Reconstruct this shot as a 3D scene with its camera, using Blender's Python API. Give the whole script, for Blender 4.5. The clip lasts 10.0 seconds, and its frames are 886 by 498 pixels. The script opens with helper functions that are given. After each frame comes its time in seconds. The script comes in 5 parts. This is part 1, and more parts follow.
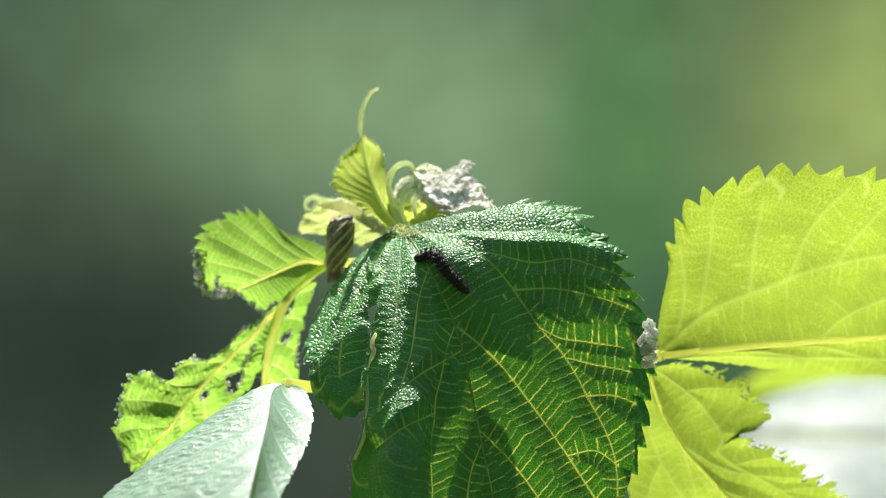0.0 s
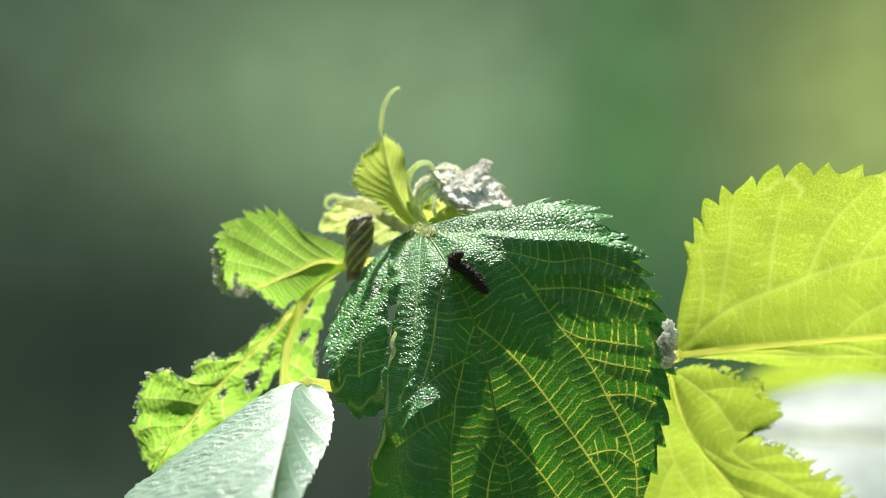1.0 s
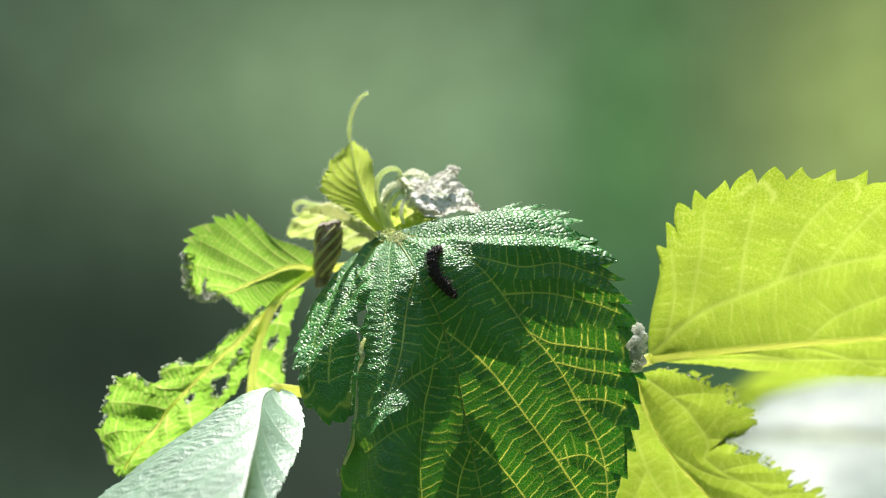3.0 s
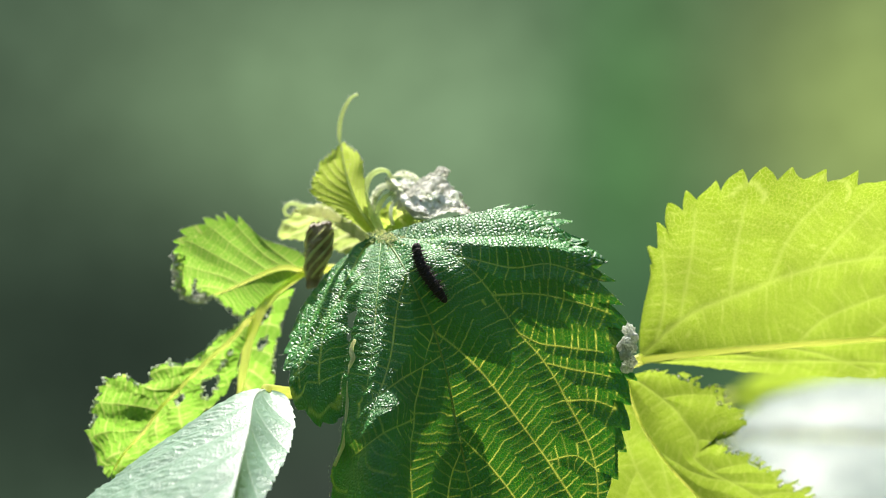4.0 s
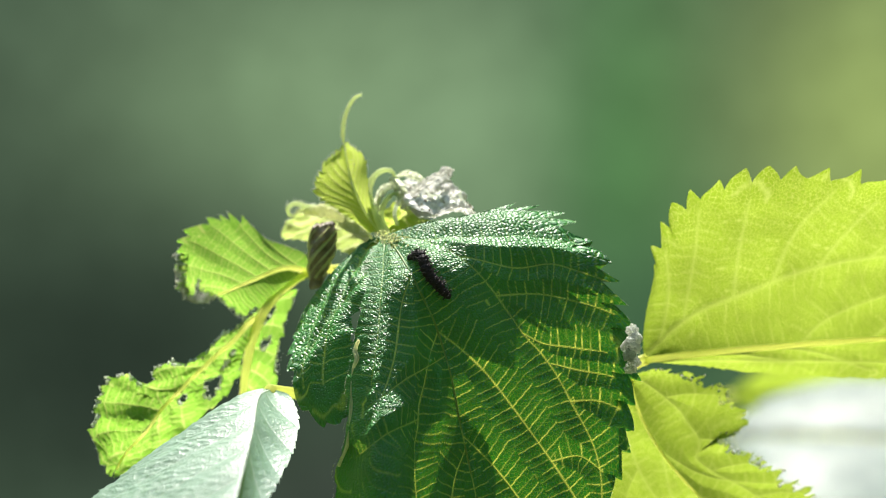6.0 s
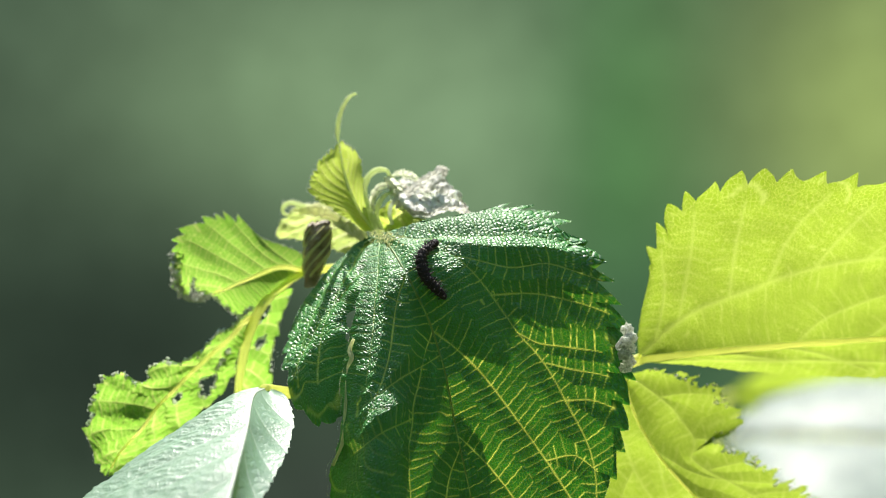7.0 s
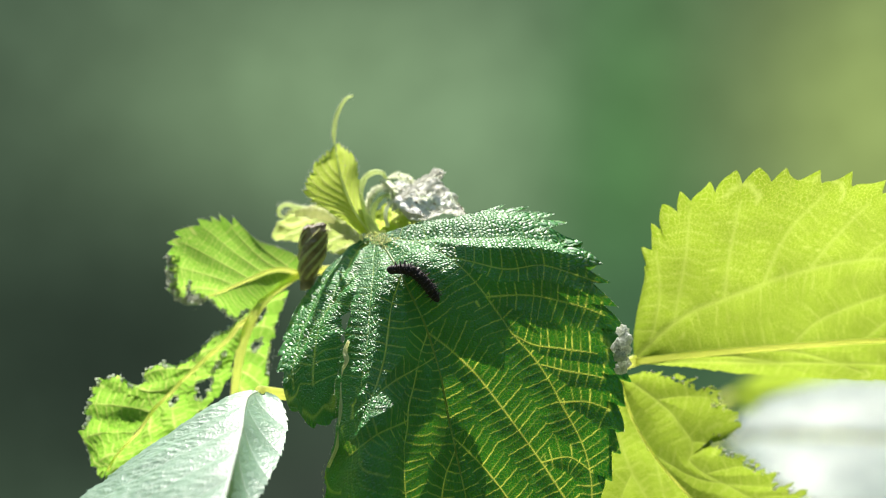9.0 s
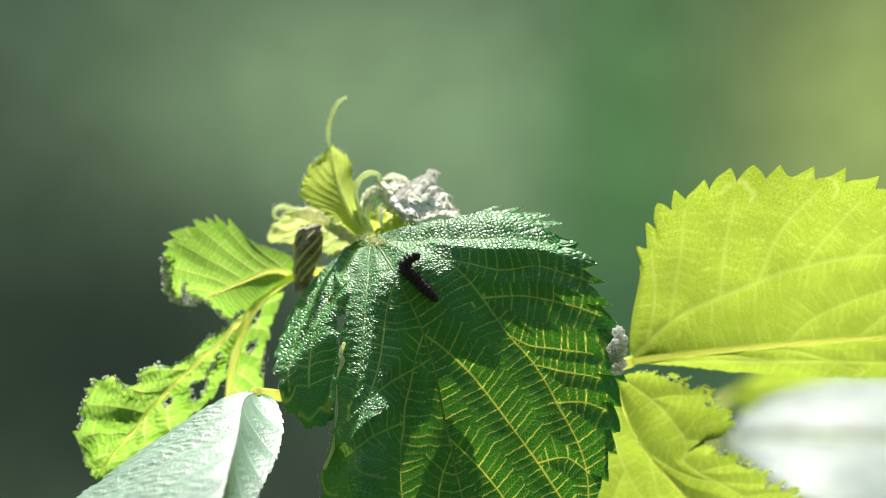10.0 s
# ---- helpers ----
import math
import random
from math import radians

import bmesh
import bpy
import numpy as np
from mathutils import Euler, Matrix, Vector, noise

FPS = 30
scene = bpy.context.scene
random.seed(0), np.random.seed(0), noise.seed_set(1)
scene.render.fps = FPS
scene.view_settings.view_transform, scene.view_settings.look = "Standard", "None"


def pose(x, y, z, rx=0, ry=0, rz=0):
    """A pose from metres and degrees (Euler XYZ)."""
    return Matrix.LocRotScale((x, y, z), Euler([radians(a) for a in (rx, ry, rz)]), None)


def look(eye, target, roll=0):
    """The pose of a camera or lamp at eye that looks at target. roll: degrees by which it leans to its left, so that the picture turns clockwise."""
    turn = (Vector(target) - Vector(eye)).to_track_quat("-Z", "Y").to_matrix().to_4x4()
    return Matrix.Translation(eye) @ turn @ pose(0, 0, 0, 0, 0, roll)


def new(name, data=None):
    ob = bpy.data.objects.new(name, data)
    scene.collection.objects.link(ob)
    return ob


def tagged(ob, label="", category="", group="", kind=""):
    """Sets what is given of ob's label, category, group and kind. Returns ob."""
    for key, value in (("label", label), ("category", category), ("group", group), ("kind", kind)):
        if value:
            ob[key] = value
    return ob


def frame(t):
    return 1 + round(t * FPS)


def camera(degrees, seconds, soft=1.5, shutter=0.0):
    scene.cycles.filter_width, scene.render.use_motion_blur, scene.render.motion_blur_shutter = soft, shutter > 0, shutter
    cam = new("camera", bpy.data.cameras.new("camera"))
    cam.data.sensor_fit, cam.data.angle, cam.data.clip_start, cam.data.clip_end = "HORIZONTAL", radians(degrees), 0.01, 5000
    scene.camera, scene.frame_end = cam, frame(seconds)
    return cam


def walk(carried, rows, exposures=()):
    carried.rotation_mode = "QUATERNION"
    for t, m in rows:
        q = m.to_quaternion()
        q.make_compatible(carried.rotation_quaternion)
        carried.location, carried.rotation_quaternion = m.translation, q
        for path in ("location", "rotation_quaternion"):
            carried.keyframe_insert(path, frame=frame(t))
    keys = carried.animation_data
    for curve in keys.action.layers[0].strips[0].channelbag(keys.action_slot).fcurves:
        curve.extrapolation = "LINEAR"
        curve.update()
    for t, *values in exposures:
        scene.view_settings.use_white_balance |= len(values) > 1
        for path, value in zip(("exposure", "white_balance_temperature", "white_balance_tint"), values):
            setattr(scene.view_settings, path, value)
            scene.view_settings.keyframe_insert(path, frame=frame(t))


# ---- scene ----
from mathutils.bvhtree import BVHTree
from mathutils.kdtree import KDTree

# ---- camera: a long macro lens that stands still, focused on the broad leaf ----
cam = camera(20.0, 10.0, soft=1.0)
EYE = (0.0, -0.52, 1.0)
walk(cam, [(0.0, look(EYE, (0, 0, 1.0))), (10.0, look(EYE, (0, 0, 1.0)))])
cam.data.dof.use_dof = True
cam.data.dof.focus_distance = 0.505
cam.data.dof.aperture_fstop = 11.0

# ---- light: a high sun behind the plant, blue sky round it ----
SUN_DIR = Vector((-0.06, 0.46, 0.885)).normalized()
world = bpy.data.worlds.new("sky")
scene.world = world
world.use_nodes = True
wn = world.node_tree.nodes
sky = wn.new("ShaderNodeTexSky")
sky.sky_type = "NISHITA"
sky.sun_disc = False
sky.sun_elevation = math.asin(SUN_DIR.z)
sky.sun_rotation = math.atan2(SUN_DIR.x, SUN_DIR.y)
wn["Background"].inputs[1].default_value = 0.12
world.node_tree.links.new(sky.outputs[0], wn["Background"].inputs[0])
sun = new("sun", bpy.data.lights.new("sun", "SUN"))
sun.data.energy, sun.data.angle, sun.data.color = 5.0, radians(0.53), (1.0, 0.94, 0.85)
sun.matrix_world = look(SUN_DIR * 50, (0, 0, 0))
scene.view_settings.exposure = 1.2


# ---- materials ----
def nodes_of(name):
    m = bpy.data.materials.new(name)
    m.use_nodes = True
    t = m.node_tree
    t.nodes.clear()
    out = t.nodes.new("ShaderNodeOutputMaterial")
    return m, t, out


def nd(t, kind, ins=(), **props):
    n = t.nodes.new(kind)
    for k, v in props.items():
        setattr(n, k, v)
    for k, v in ins:
        if isinstance(v, bpy.types.NodeSocket):
            t.links.new(v, n.inputs[k])
        else:
            n.inputs[k].default_value = v
    return n


def calc(t, op, a, b=0.0, c=0.0):
    return nd(t, "ShaderNodeMath", [(0, a), (1, b), (2, c)], operation=op).outputs[0]


def ramp01(t, x, lo, hi):
    return nd(t, "ShaderNodeMapRange", [(0, x), (1, lo), (2, hi), (3, 0.0), (4, 1.0)], clamp=True, interpolation_type="SMOOTHSTEP").outputs[0]


def blend(t, f, a, b):
    return nd(t, "ShaderNodeMix", [(0, f), (6, a), (7, b)], data_type="RGBA").outputs[2]


def rgb(*c):
    return (*c, 1.0)


def leaf_material(name, face, vein, thru, thru_vein, share=0.45, rough=0.42, relief=1.0, fine=1.05, gloss=0.5, coat=0.0, web=(0.8, 0.38), ribs=1.0):
    """Leaf tissue: gloss and colour of its face, the colour of light that comes through it, and nets of small veins in its own UV space (mm)."""
    m, t, out = nodes_of(name)
    uv = nd(t, "ShaderNodeUVMap", uv_map="UVMap").outputs[0]
    main = nd(t, "ShaderNodeAttribute", attribute_name="vein").outputs[2]
    wob = nd(t, "ShaderNodeTexNoise", [("Vector", uv), ("Scale", 0.35), ("Detail", 2.0)]).outputs[1]
    bent = nd(t, "ShaderNodeVectorMath", [(0, uv), (1, nd(t, "ShaderNodeVectorMath", [(0, wob), (1, (1.6, 1.6, 0.0))], operation="MULTIPLY").outputs[0])], operation="ADD").outputs[0]
    bar = nd(t, "ShaderNodeAttribute", attribute_name="ladder").outputs[2]
    cell_uv = nd(t, "ShaderNodeVectorMath", [(0, bent), (1, (1.1, 1.0, 1.0))], operation="MULTIPLY").outputs[0]
    d2 = nd(t, "ShaderNodeTexVoronoi", [("Vector", cell_uv), ("Scale", fine), ("Randomness", 0.9)], feature="DISTANCE_TO_EDGE", voronoi_dimensions="2D").outputs[0]
    net = calc(t, "SUBTRACT", 1.0, ramp01(t, d2, 0.0, 0.09))
    lines = calc(t, "MAXIMUM", calc(t, "MAXIMUM", calc(t, "MULTIPLY", main, ribs), calc(t, "MULTIPLY", bar, web[0])), calc(t, "MULTIPLY", net, web[1]))
    blot = nd(t, "ShaderNodeTexNoise", [("Vector", uv), ("Scale", 0.09), ("Detail", 3.0)]).outputs[0]
    speck = nd(t, "ShaderNodeTexNoise", [("Vector", uv), ("Scale", 3.0), ("Detail", 3.0)]).outputs[0]
    shade = calc(t, "ADD", calc(t, "MULTIPLY_ADD", blot, 0.7, 0.5), calc(t, "MULTIPLY_ADD", speck, 0.3, -0.15))
    face_c = nd(t, "ShaderNodeVectorMath", [(0, blend(t, lines, rgb(*face), rgb(*vein))), (3, shade)], operation="SCALE").outputs[0]
    thru_c = nd(t, "ShaderNodeVectorMath", [(0, blend(t, lines, rgb(*thru), rgb(*thru_vein))), (3, shade)], operation="SCALE").outputs[0]
    # cells swell to flat cushions between sunken veinlets; the waxy gloss sits on the cushions
    cushion = calc(t, "MULTIPLY", calc(t, "SUBTRACT", 1.0, ramp01(t, bar, 0.3, 0.9)), ramp01(t, d2, 0.015, 0.10))
    high = calc(t, "ADD", calc(t, "ADD", calc(t, "MULTIPLY", bar, -0.6), calc(t, "MULTIPLY", ramp01(t, d2, 0.0, 0.30), 1.0)), calc(t, "MULTIPLY", nd(t, "ShaderNodeTexNoise", [("Vector", uv), ("Scale", 1.6), ("Detail", 4.0)]).outputs[0], 0.45))
    bump = nd(t, "ShaderNodeBump", [("Strength", 1.0), ("Distance", 0.00030 * relief), ("Height", high)]).outputs[0]
    wax = calc(t, "MULTIPLY_ADD", cushion, 0.85, 0.15)
    front = nd(t, "ShaderNodeBsdfPrincipled", [("Base Color", face_c), ("Roughness", rough), ("Normal", bump), ("Specular IOR Level", calc(t, "MULTIPLY", wax, gloss)),
                                               ("Coat Weight", calc(t, "MULTIPLY", wax, coat)), ("Coat Roughness", rough), ("Coat IOR", 2.25), ("Coat Normal", bump)]).outputs[0]
    back = nd(t, "ShaderNodeBsdfTranslucent", [("Color", thru_c)]).outputs[0]
    mixed = nd(t, "ShaderNodeMixShader", [(0, share), (1, front), (2, back)]).outputs[0]
    t.links.new(mixed, out.inputs[0])
    return m


def plain_material(name, a, b, rough=0.6, scale=400.0, relief=0.0002, share=0.0, thru=(0.5, 0.6, 0.1), spec=0.5):
    """Two colours mottled at a fine and a coarse scale, with relief; share: how much light comes through."""
    m, t, out = nodes_of(name)
    co = nd(t, "ShaderNodeTexCoord").outputs[3]
    n1 = nd(t, "ShaderNodeTexNoise", [("Vector", co), ("Scale", scale), ("Detail", 4.0)]).outputs[0]
    n2 = nd(t, "ShaderNodeTexNoise", [("Vector", co), ("Scale", scale * 0.17), ("Detail", 2.0)]).outputs[0]
    f = ramp01(t, calc(t, "ADD", calc(t, "MULTIPLY", n1, 0.6), calc(t, "MULTIPLY", n2, 0.4)), 0.35, 0.65)
    bump = nd(t, "ShaderNodeBump", [("Strength", 1.0), ("Distance", relief), ("Height", n1)]).outputs[0]
    s = nd(t, "ShaderNodeBsdfPrincipled", [("Base Color", blend(t, f, rgb(*a), rgb(*b))), ("Roughness", rough), ("Normal", bump), ("Specular IOR Level", spec)]).outputs[0]
    if share:
        tr = nd(t, "ShaderNodeBsdfTranslucent", [("Color", rgb(*thru)), ("Normal", bump)]).outputs[0]
        s = nd(t, "ShaderNodeMixShader", [(0, share), (1, s), (2, tr)]).outputs[0]
    t.links.new(s, out.inputs[0])
    return m


def backdrop_material():
    """Far wooded hillside, out of focus: it glows, with lit and shaded foliage painted as soft masses."""
    m, t, out = nodes_of("glowing_hillside")
    co = nd(t, "ShaderNodeTexCoord").outputs[3]
    sep = nd(t, "ShaderNodeSeparateXYZ", [(0, co)])
    x, z = sep.outputs[0], sep.outputs[2]
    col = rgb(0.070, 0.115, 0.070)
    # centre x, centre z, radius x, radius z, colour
    for cx, cz, rx, rz, c in LIT_SHADE_MASSES:
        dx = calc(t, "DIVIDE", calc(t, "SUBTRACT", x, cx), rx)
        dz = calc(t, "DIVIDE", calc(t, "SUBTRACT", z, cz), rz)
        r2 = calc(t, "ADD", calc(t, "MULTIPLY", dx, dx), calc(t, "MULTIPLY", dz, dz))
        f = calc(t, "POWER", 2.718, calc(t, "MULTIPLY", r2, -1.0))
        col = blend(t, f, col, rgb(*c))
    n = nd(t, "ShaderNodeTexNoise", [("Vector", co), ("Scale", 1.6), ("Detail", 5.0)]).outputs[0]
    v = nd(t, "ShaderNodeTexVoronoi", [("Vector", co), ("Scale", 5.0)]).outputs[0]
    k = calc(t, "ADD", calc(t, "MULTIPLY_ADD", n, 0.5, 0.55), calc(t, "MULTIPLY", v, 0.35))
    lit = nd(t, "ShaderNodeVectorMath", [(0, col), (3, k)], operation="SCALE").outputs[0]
    # the hillside shines by itself; the sun stands behind it
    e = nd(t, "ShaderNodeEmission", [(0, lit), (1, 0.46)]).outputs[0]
    t.links.new(e, out.inputs[0])
    return m


# sunlit and shaded foliage, put into the hillside's colour as soft blobs
LIT_SHADE_MASSES = [
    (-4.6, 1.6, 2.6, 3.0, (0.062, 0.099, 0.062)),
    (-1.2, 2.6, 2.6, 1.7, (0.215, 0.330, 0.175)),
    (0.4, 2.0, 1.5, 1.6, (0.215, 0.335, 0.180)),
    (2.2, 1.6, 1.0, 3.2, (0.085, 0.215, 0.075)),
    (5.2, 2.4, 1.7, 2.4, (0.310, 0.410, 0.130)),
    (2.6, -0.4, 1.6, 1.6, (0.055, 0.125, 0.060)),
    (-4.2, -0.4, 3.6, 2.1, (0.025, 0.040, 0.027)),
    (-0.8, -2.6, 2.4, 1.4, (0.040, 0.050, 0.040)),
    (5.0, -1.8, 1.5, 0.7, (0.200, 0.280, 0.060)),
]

BROAD_MAT = leaf_material("broad_leaf_tissue", (0.010, 0.38, 0.014), (0.25, 0.66, 0.18), (0.012, 0.105, 0.003), (1.0, 1.0, 0.16), share=0.46, rough=0.52, relief=0.7, gloss=0.25, coat=1.0, fine=1.35, web=(1.0, 0.16), ribs=0.8)
GLOW_MAT = leaf_material("backlit_leaf_tissue", (0.16, 0.30, 0.06), (0.36, 0.42, 0.16), (0.29, 0.42, 0.026), (0.56, 0.66, 0.15), share=0.6, rough=0.5, relief=1.0, fine=1.5, web=(0.9, 0.8), ribs=0.4)
YOUNG_MAT = leaf_material("young_leaf_tissue", (0.20, 0.40, 0.11), (0.50, 0.58, 0.26), (0.27, 0.58, 0.05), (0.95, 0.97, 0.34), share=0.62, rough=0.5, relief=0.9, fine=1.3, web=(0.7, 0.35), ribs=0.55)
SPRING_MAT = leaf_material("spring_leaf_tissue", (0.30, 0.46, 0.12), (0.42, 0.54, 0.22), (0.66, 0.84, 0.12), (0.92, 0.96, 0.40), share=0.68, rough=0.5, relief=0.9, fine=1.3, web=(0.45, 0.2), ribs=0.6)
WOOLLY_MAT = leaf_material("woolly_leaf_tissue", (0.58, 0.62, 0.36), (0.70, 0.72, 0.46), (0.60, 0.76, 0.20), (0.82, 0.90, 0.42), share=0.5, rough=0.6, relief=1.0, fine=1.6, gloss=0.3, web=(0.4, 0.2))
PALE_MAT = leaf_material("pale_leaf_tissue", (0.20, 0.35, 0.26), (0.29, 0.44, 0.35), (0.40, 0.62, 0.04), (0.6, 0.7, 0.1), share=0.3, rough=0.52, relief=0.12, gloss=0.7, coat=0.4, web=(0.3, 0.1))
# whitish face colour stands for sun glare on the far leaf
FAR_MAT = leaf_material("glare_white_leaf", (0.50, 0.60, 0.58), (0.6, 0.66, 0.62), (0.45, 0.6, 0.1), (0.6, 0.7, 0.1), share=0.3, rough=0.3, relief=1.0)
FOLD_MAT = leaf_material("pale_downy_fold", (0.80, 0.84, 0.66), (0.88, 0.90, 0.76), (0.90, 0.97, 0.70), (0.95, 0.98, 0.84), share=0.7, rough=0.6, relief=0.5, fine=1.6, gloss=0.3, web=(0.5, 0.3))
RIB_MAT = plain_material("pale_rib", (0.48, 0.55, 0.15), (0.60, 0.64, 0.24), rough=0.5, scale=900.0, share=0.75, thru=(0.95, 0.97, 0.42))
GROOVE_MAT = plain_material("green_rib", (0.09, 0.20, 0.05), (0.14, 0.26, 0.07), rough=0.5, scale=900.0, share=0.3, thru=(0.5, 0.65, 0.08))
STEM_MAT = plain_material("green_stem", (0.16, 0.24, 0.06), (0.24, 0.30, 0.10), rough=0.55, scale=300.0, share=0.15)
DRY_MAT = plain_material("silvery_withered_tissue", (0.34, 0.34, 0.29), (0.90, 0.90, 0.85), rough=0.7, scale=700.0, relief=0.0004, share=0.25, thru=(0.85, 0.86, 0.78))
YELLOW_MAT = plain_material("yellow_green_rib", (0.60, 0.68, 0.14), (0.74, 0.80, 0.26), rough=0.5, scale=900.0, share=0.85, thru=(0.98, 0.99, 0.5))
KNOB_MAT = plain_material("grey_green_felt", (0.26, 0.30, 0.22), (0.90, 0.91, 0.86), rough=0.6, scale=1100.0, relief=0.0008, share=0.55, thru=(0.92, 0.94, 0.88))
WITHER_MAT = leaf_material("silvery_withered_leaf", (0.86, 0.86, 0.77), (0.92, 0.92, 0.84), (0.94, 0.94, 0.86), (0.97, 0.97, 0.92), share=0.4, rough=0.6, relief=0.6, fine=1.6, gloss=0.35, web=(0.7, 0.4))
BROWN_MAT = plain_material("brown_dry_tissue", (0.06, 0.048, 0.034), (0.42, 0.35, 0.26), rough=0.6, scale=450.0, relief=0.0012, share=0.18, thru=(0.62, 0.46, 0.30))
BLACK_MAT = plain_material("black_skin", (0.006, 0.005, 0.006), (0.030, 0.014, 0.012), rough=0.75, scale=1500.0, relief=0.0002)
SPINE_MAT = plain_material("dark_spine", (0.012, 0.009, 0.010), (0.03, 0.015, 0.012), rough=0.65, scale=2000.0)
HAIR_MAT = plain_material("white_hair", (0.75, 0.76, 0.70), (0.85, 0.86, 0.80), rough=0.5, scale=900.0, relief=0.0, share=0.5, thru=(0.9, 0.9, 0.85))
SILVER_MAT = plain_material("silvery_rib", (0.66, 0.69, 0.62), (0.86, 0.88, 0.82), rough=0.65, scale=800.0, relief=0.0004, share=0.65, thru=(0.84, 0.88, 0.78))
TIP_MAT = plain_material("pale_green_rib", (0.44, 0.54, 0.26), (0.66, 0.74, 0.44), rough=0.65, scale=800.0, relief=0.0004, share=0.6, thru=(0.86, 0.94, 0.58))
FUZZ_MAT = plain_material("cream_felt", (0.52, 0.54, 0.30), (0.72, 0.72, 0.48), rough=0.8, scale=900.0, relief=0.0004, share=0.6, thru=(0.92, 0.93, 0.62))


# ---- mesh helpers (all lengths in mm till they become objects) ----
MM = 0.001


def spline(knots, n, power=1.0):
    """n places along a smooth curve through the knots, even in length when power is 1."""
    k = np.array(knots, float)
    d = np.r_[0, np.cumsum(np.linalg.norm(np.diff(k, axis=0), axis=1) ** 0.7)]
    g = np.gradient(k, d, axis=0)
    tt = np.linspace(0, d[-1], 600)
    i = np.clip(np.searchsorted(d, tt, side="right") - 1, 0, len(k) - 2)
    h = (d[i + 1] - d[i])[:, None]
    s = ((tt - d[i])[:, None]) / h
    p = (2 * s**3 - 3 * s**2 + 1) * k[i] + (s**3 - 2 * s**2 + s) * h * g[i] + (3 * s**2 - 2 * s**3) * k[i + 1] + (s**3 - s**2) * h * g[i + 1]
    a = np.r_[0, np.cumsum(np.linalg.norm(np.diff(p, axis=0), axis=1))]
    want = np.linspace(0, 1, n) ** power * a[-1]
    return np.stack([np.interp(want, a, p[:, j]) for j in range(p.shape[1])], 1)


def mesh_object(name, verts, faces, mat, parent=None, at=(0, 0, 0), label="", smooth=True):
    """One mesh from arrays in mm. at: its own origin, in mm."""
    me = bpy.data.meshes.new(name)
    me.from_pydata(((np.asarray(verts, float) - np.array(at)) * MM).tolist(), [], [list(map(int, f)) for f in faces])
    if smooth:
        me.polygons.foreach_set("use_smooth", [True] * len(me.polygons))
    me.materials.append(mat)
    ob = new(name, me)
    if parent is not None:
        ob.parent = parent
    if label:
        tagged(ob, label)
    return ob


def tube_arrays(knots, radii, n=40, sides=10, wob=0.0, seed=0):
    p = spline(knots, n)
    r = np.interp(np.linspace(0, 1, n), np.linspace(0, 1, len(radii)), radii)
    if wob:
        rng = np.random.RandomState(seed)
        r = r * (1 + wob * np.interp(np.linspace(0, 1, n), np.linspace(0, 1, 14), rng.uniform(-1, 1, 14)))
    tan = np.gradient(p, axis=0)
    tan /= np.linalg.norm(tan, axis=1)[:, None] + 1e-9
    ref = np.array([0.31, -0.87, 0.38])
    a = np.cross(tan, ref)
    a /= np.linalg.norm(a, axis=1)[:, None] + 1e-9
    b = np.cross(tan, a)
    ang = np.linspace(0, 2 * np.pi, sides, endpoint=False)
    v = p[:, None] + r[:, None, None] * (a[:, None] * np.cos(ang)[None, :, None] + b[:, None] * np.sin(ang)[None, :, None])
    v = v.reshape(-1, 3)
    f = []
    for i in range(n - 1):
        for j in range(sides):
            k = (j + 1) % sides
            f.append((i * sides + j, i * sides + k, (i + 1) * sides + k, (i + 1) * sides + j))
    f.append(tuple(range(sides))[::-1])
    f.append(tuple((n - 1) * sides + j for j in range(sides)))
    return v, f


def tube(name, knots, radii, mat, parent=None, at=(0, 0, 0), label="", n=40, sides=10, wob=0.0):
    v, f = tube_arrays(knots, radii, n, sides, wob)
    return mesh_object(name, v, f, mat, parent, at, label)


def fbm(x, y, seed=0):
    return noise.fractal(Vector((x, y, seed * 7.3)), 0.9, 2.0, 4)


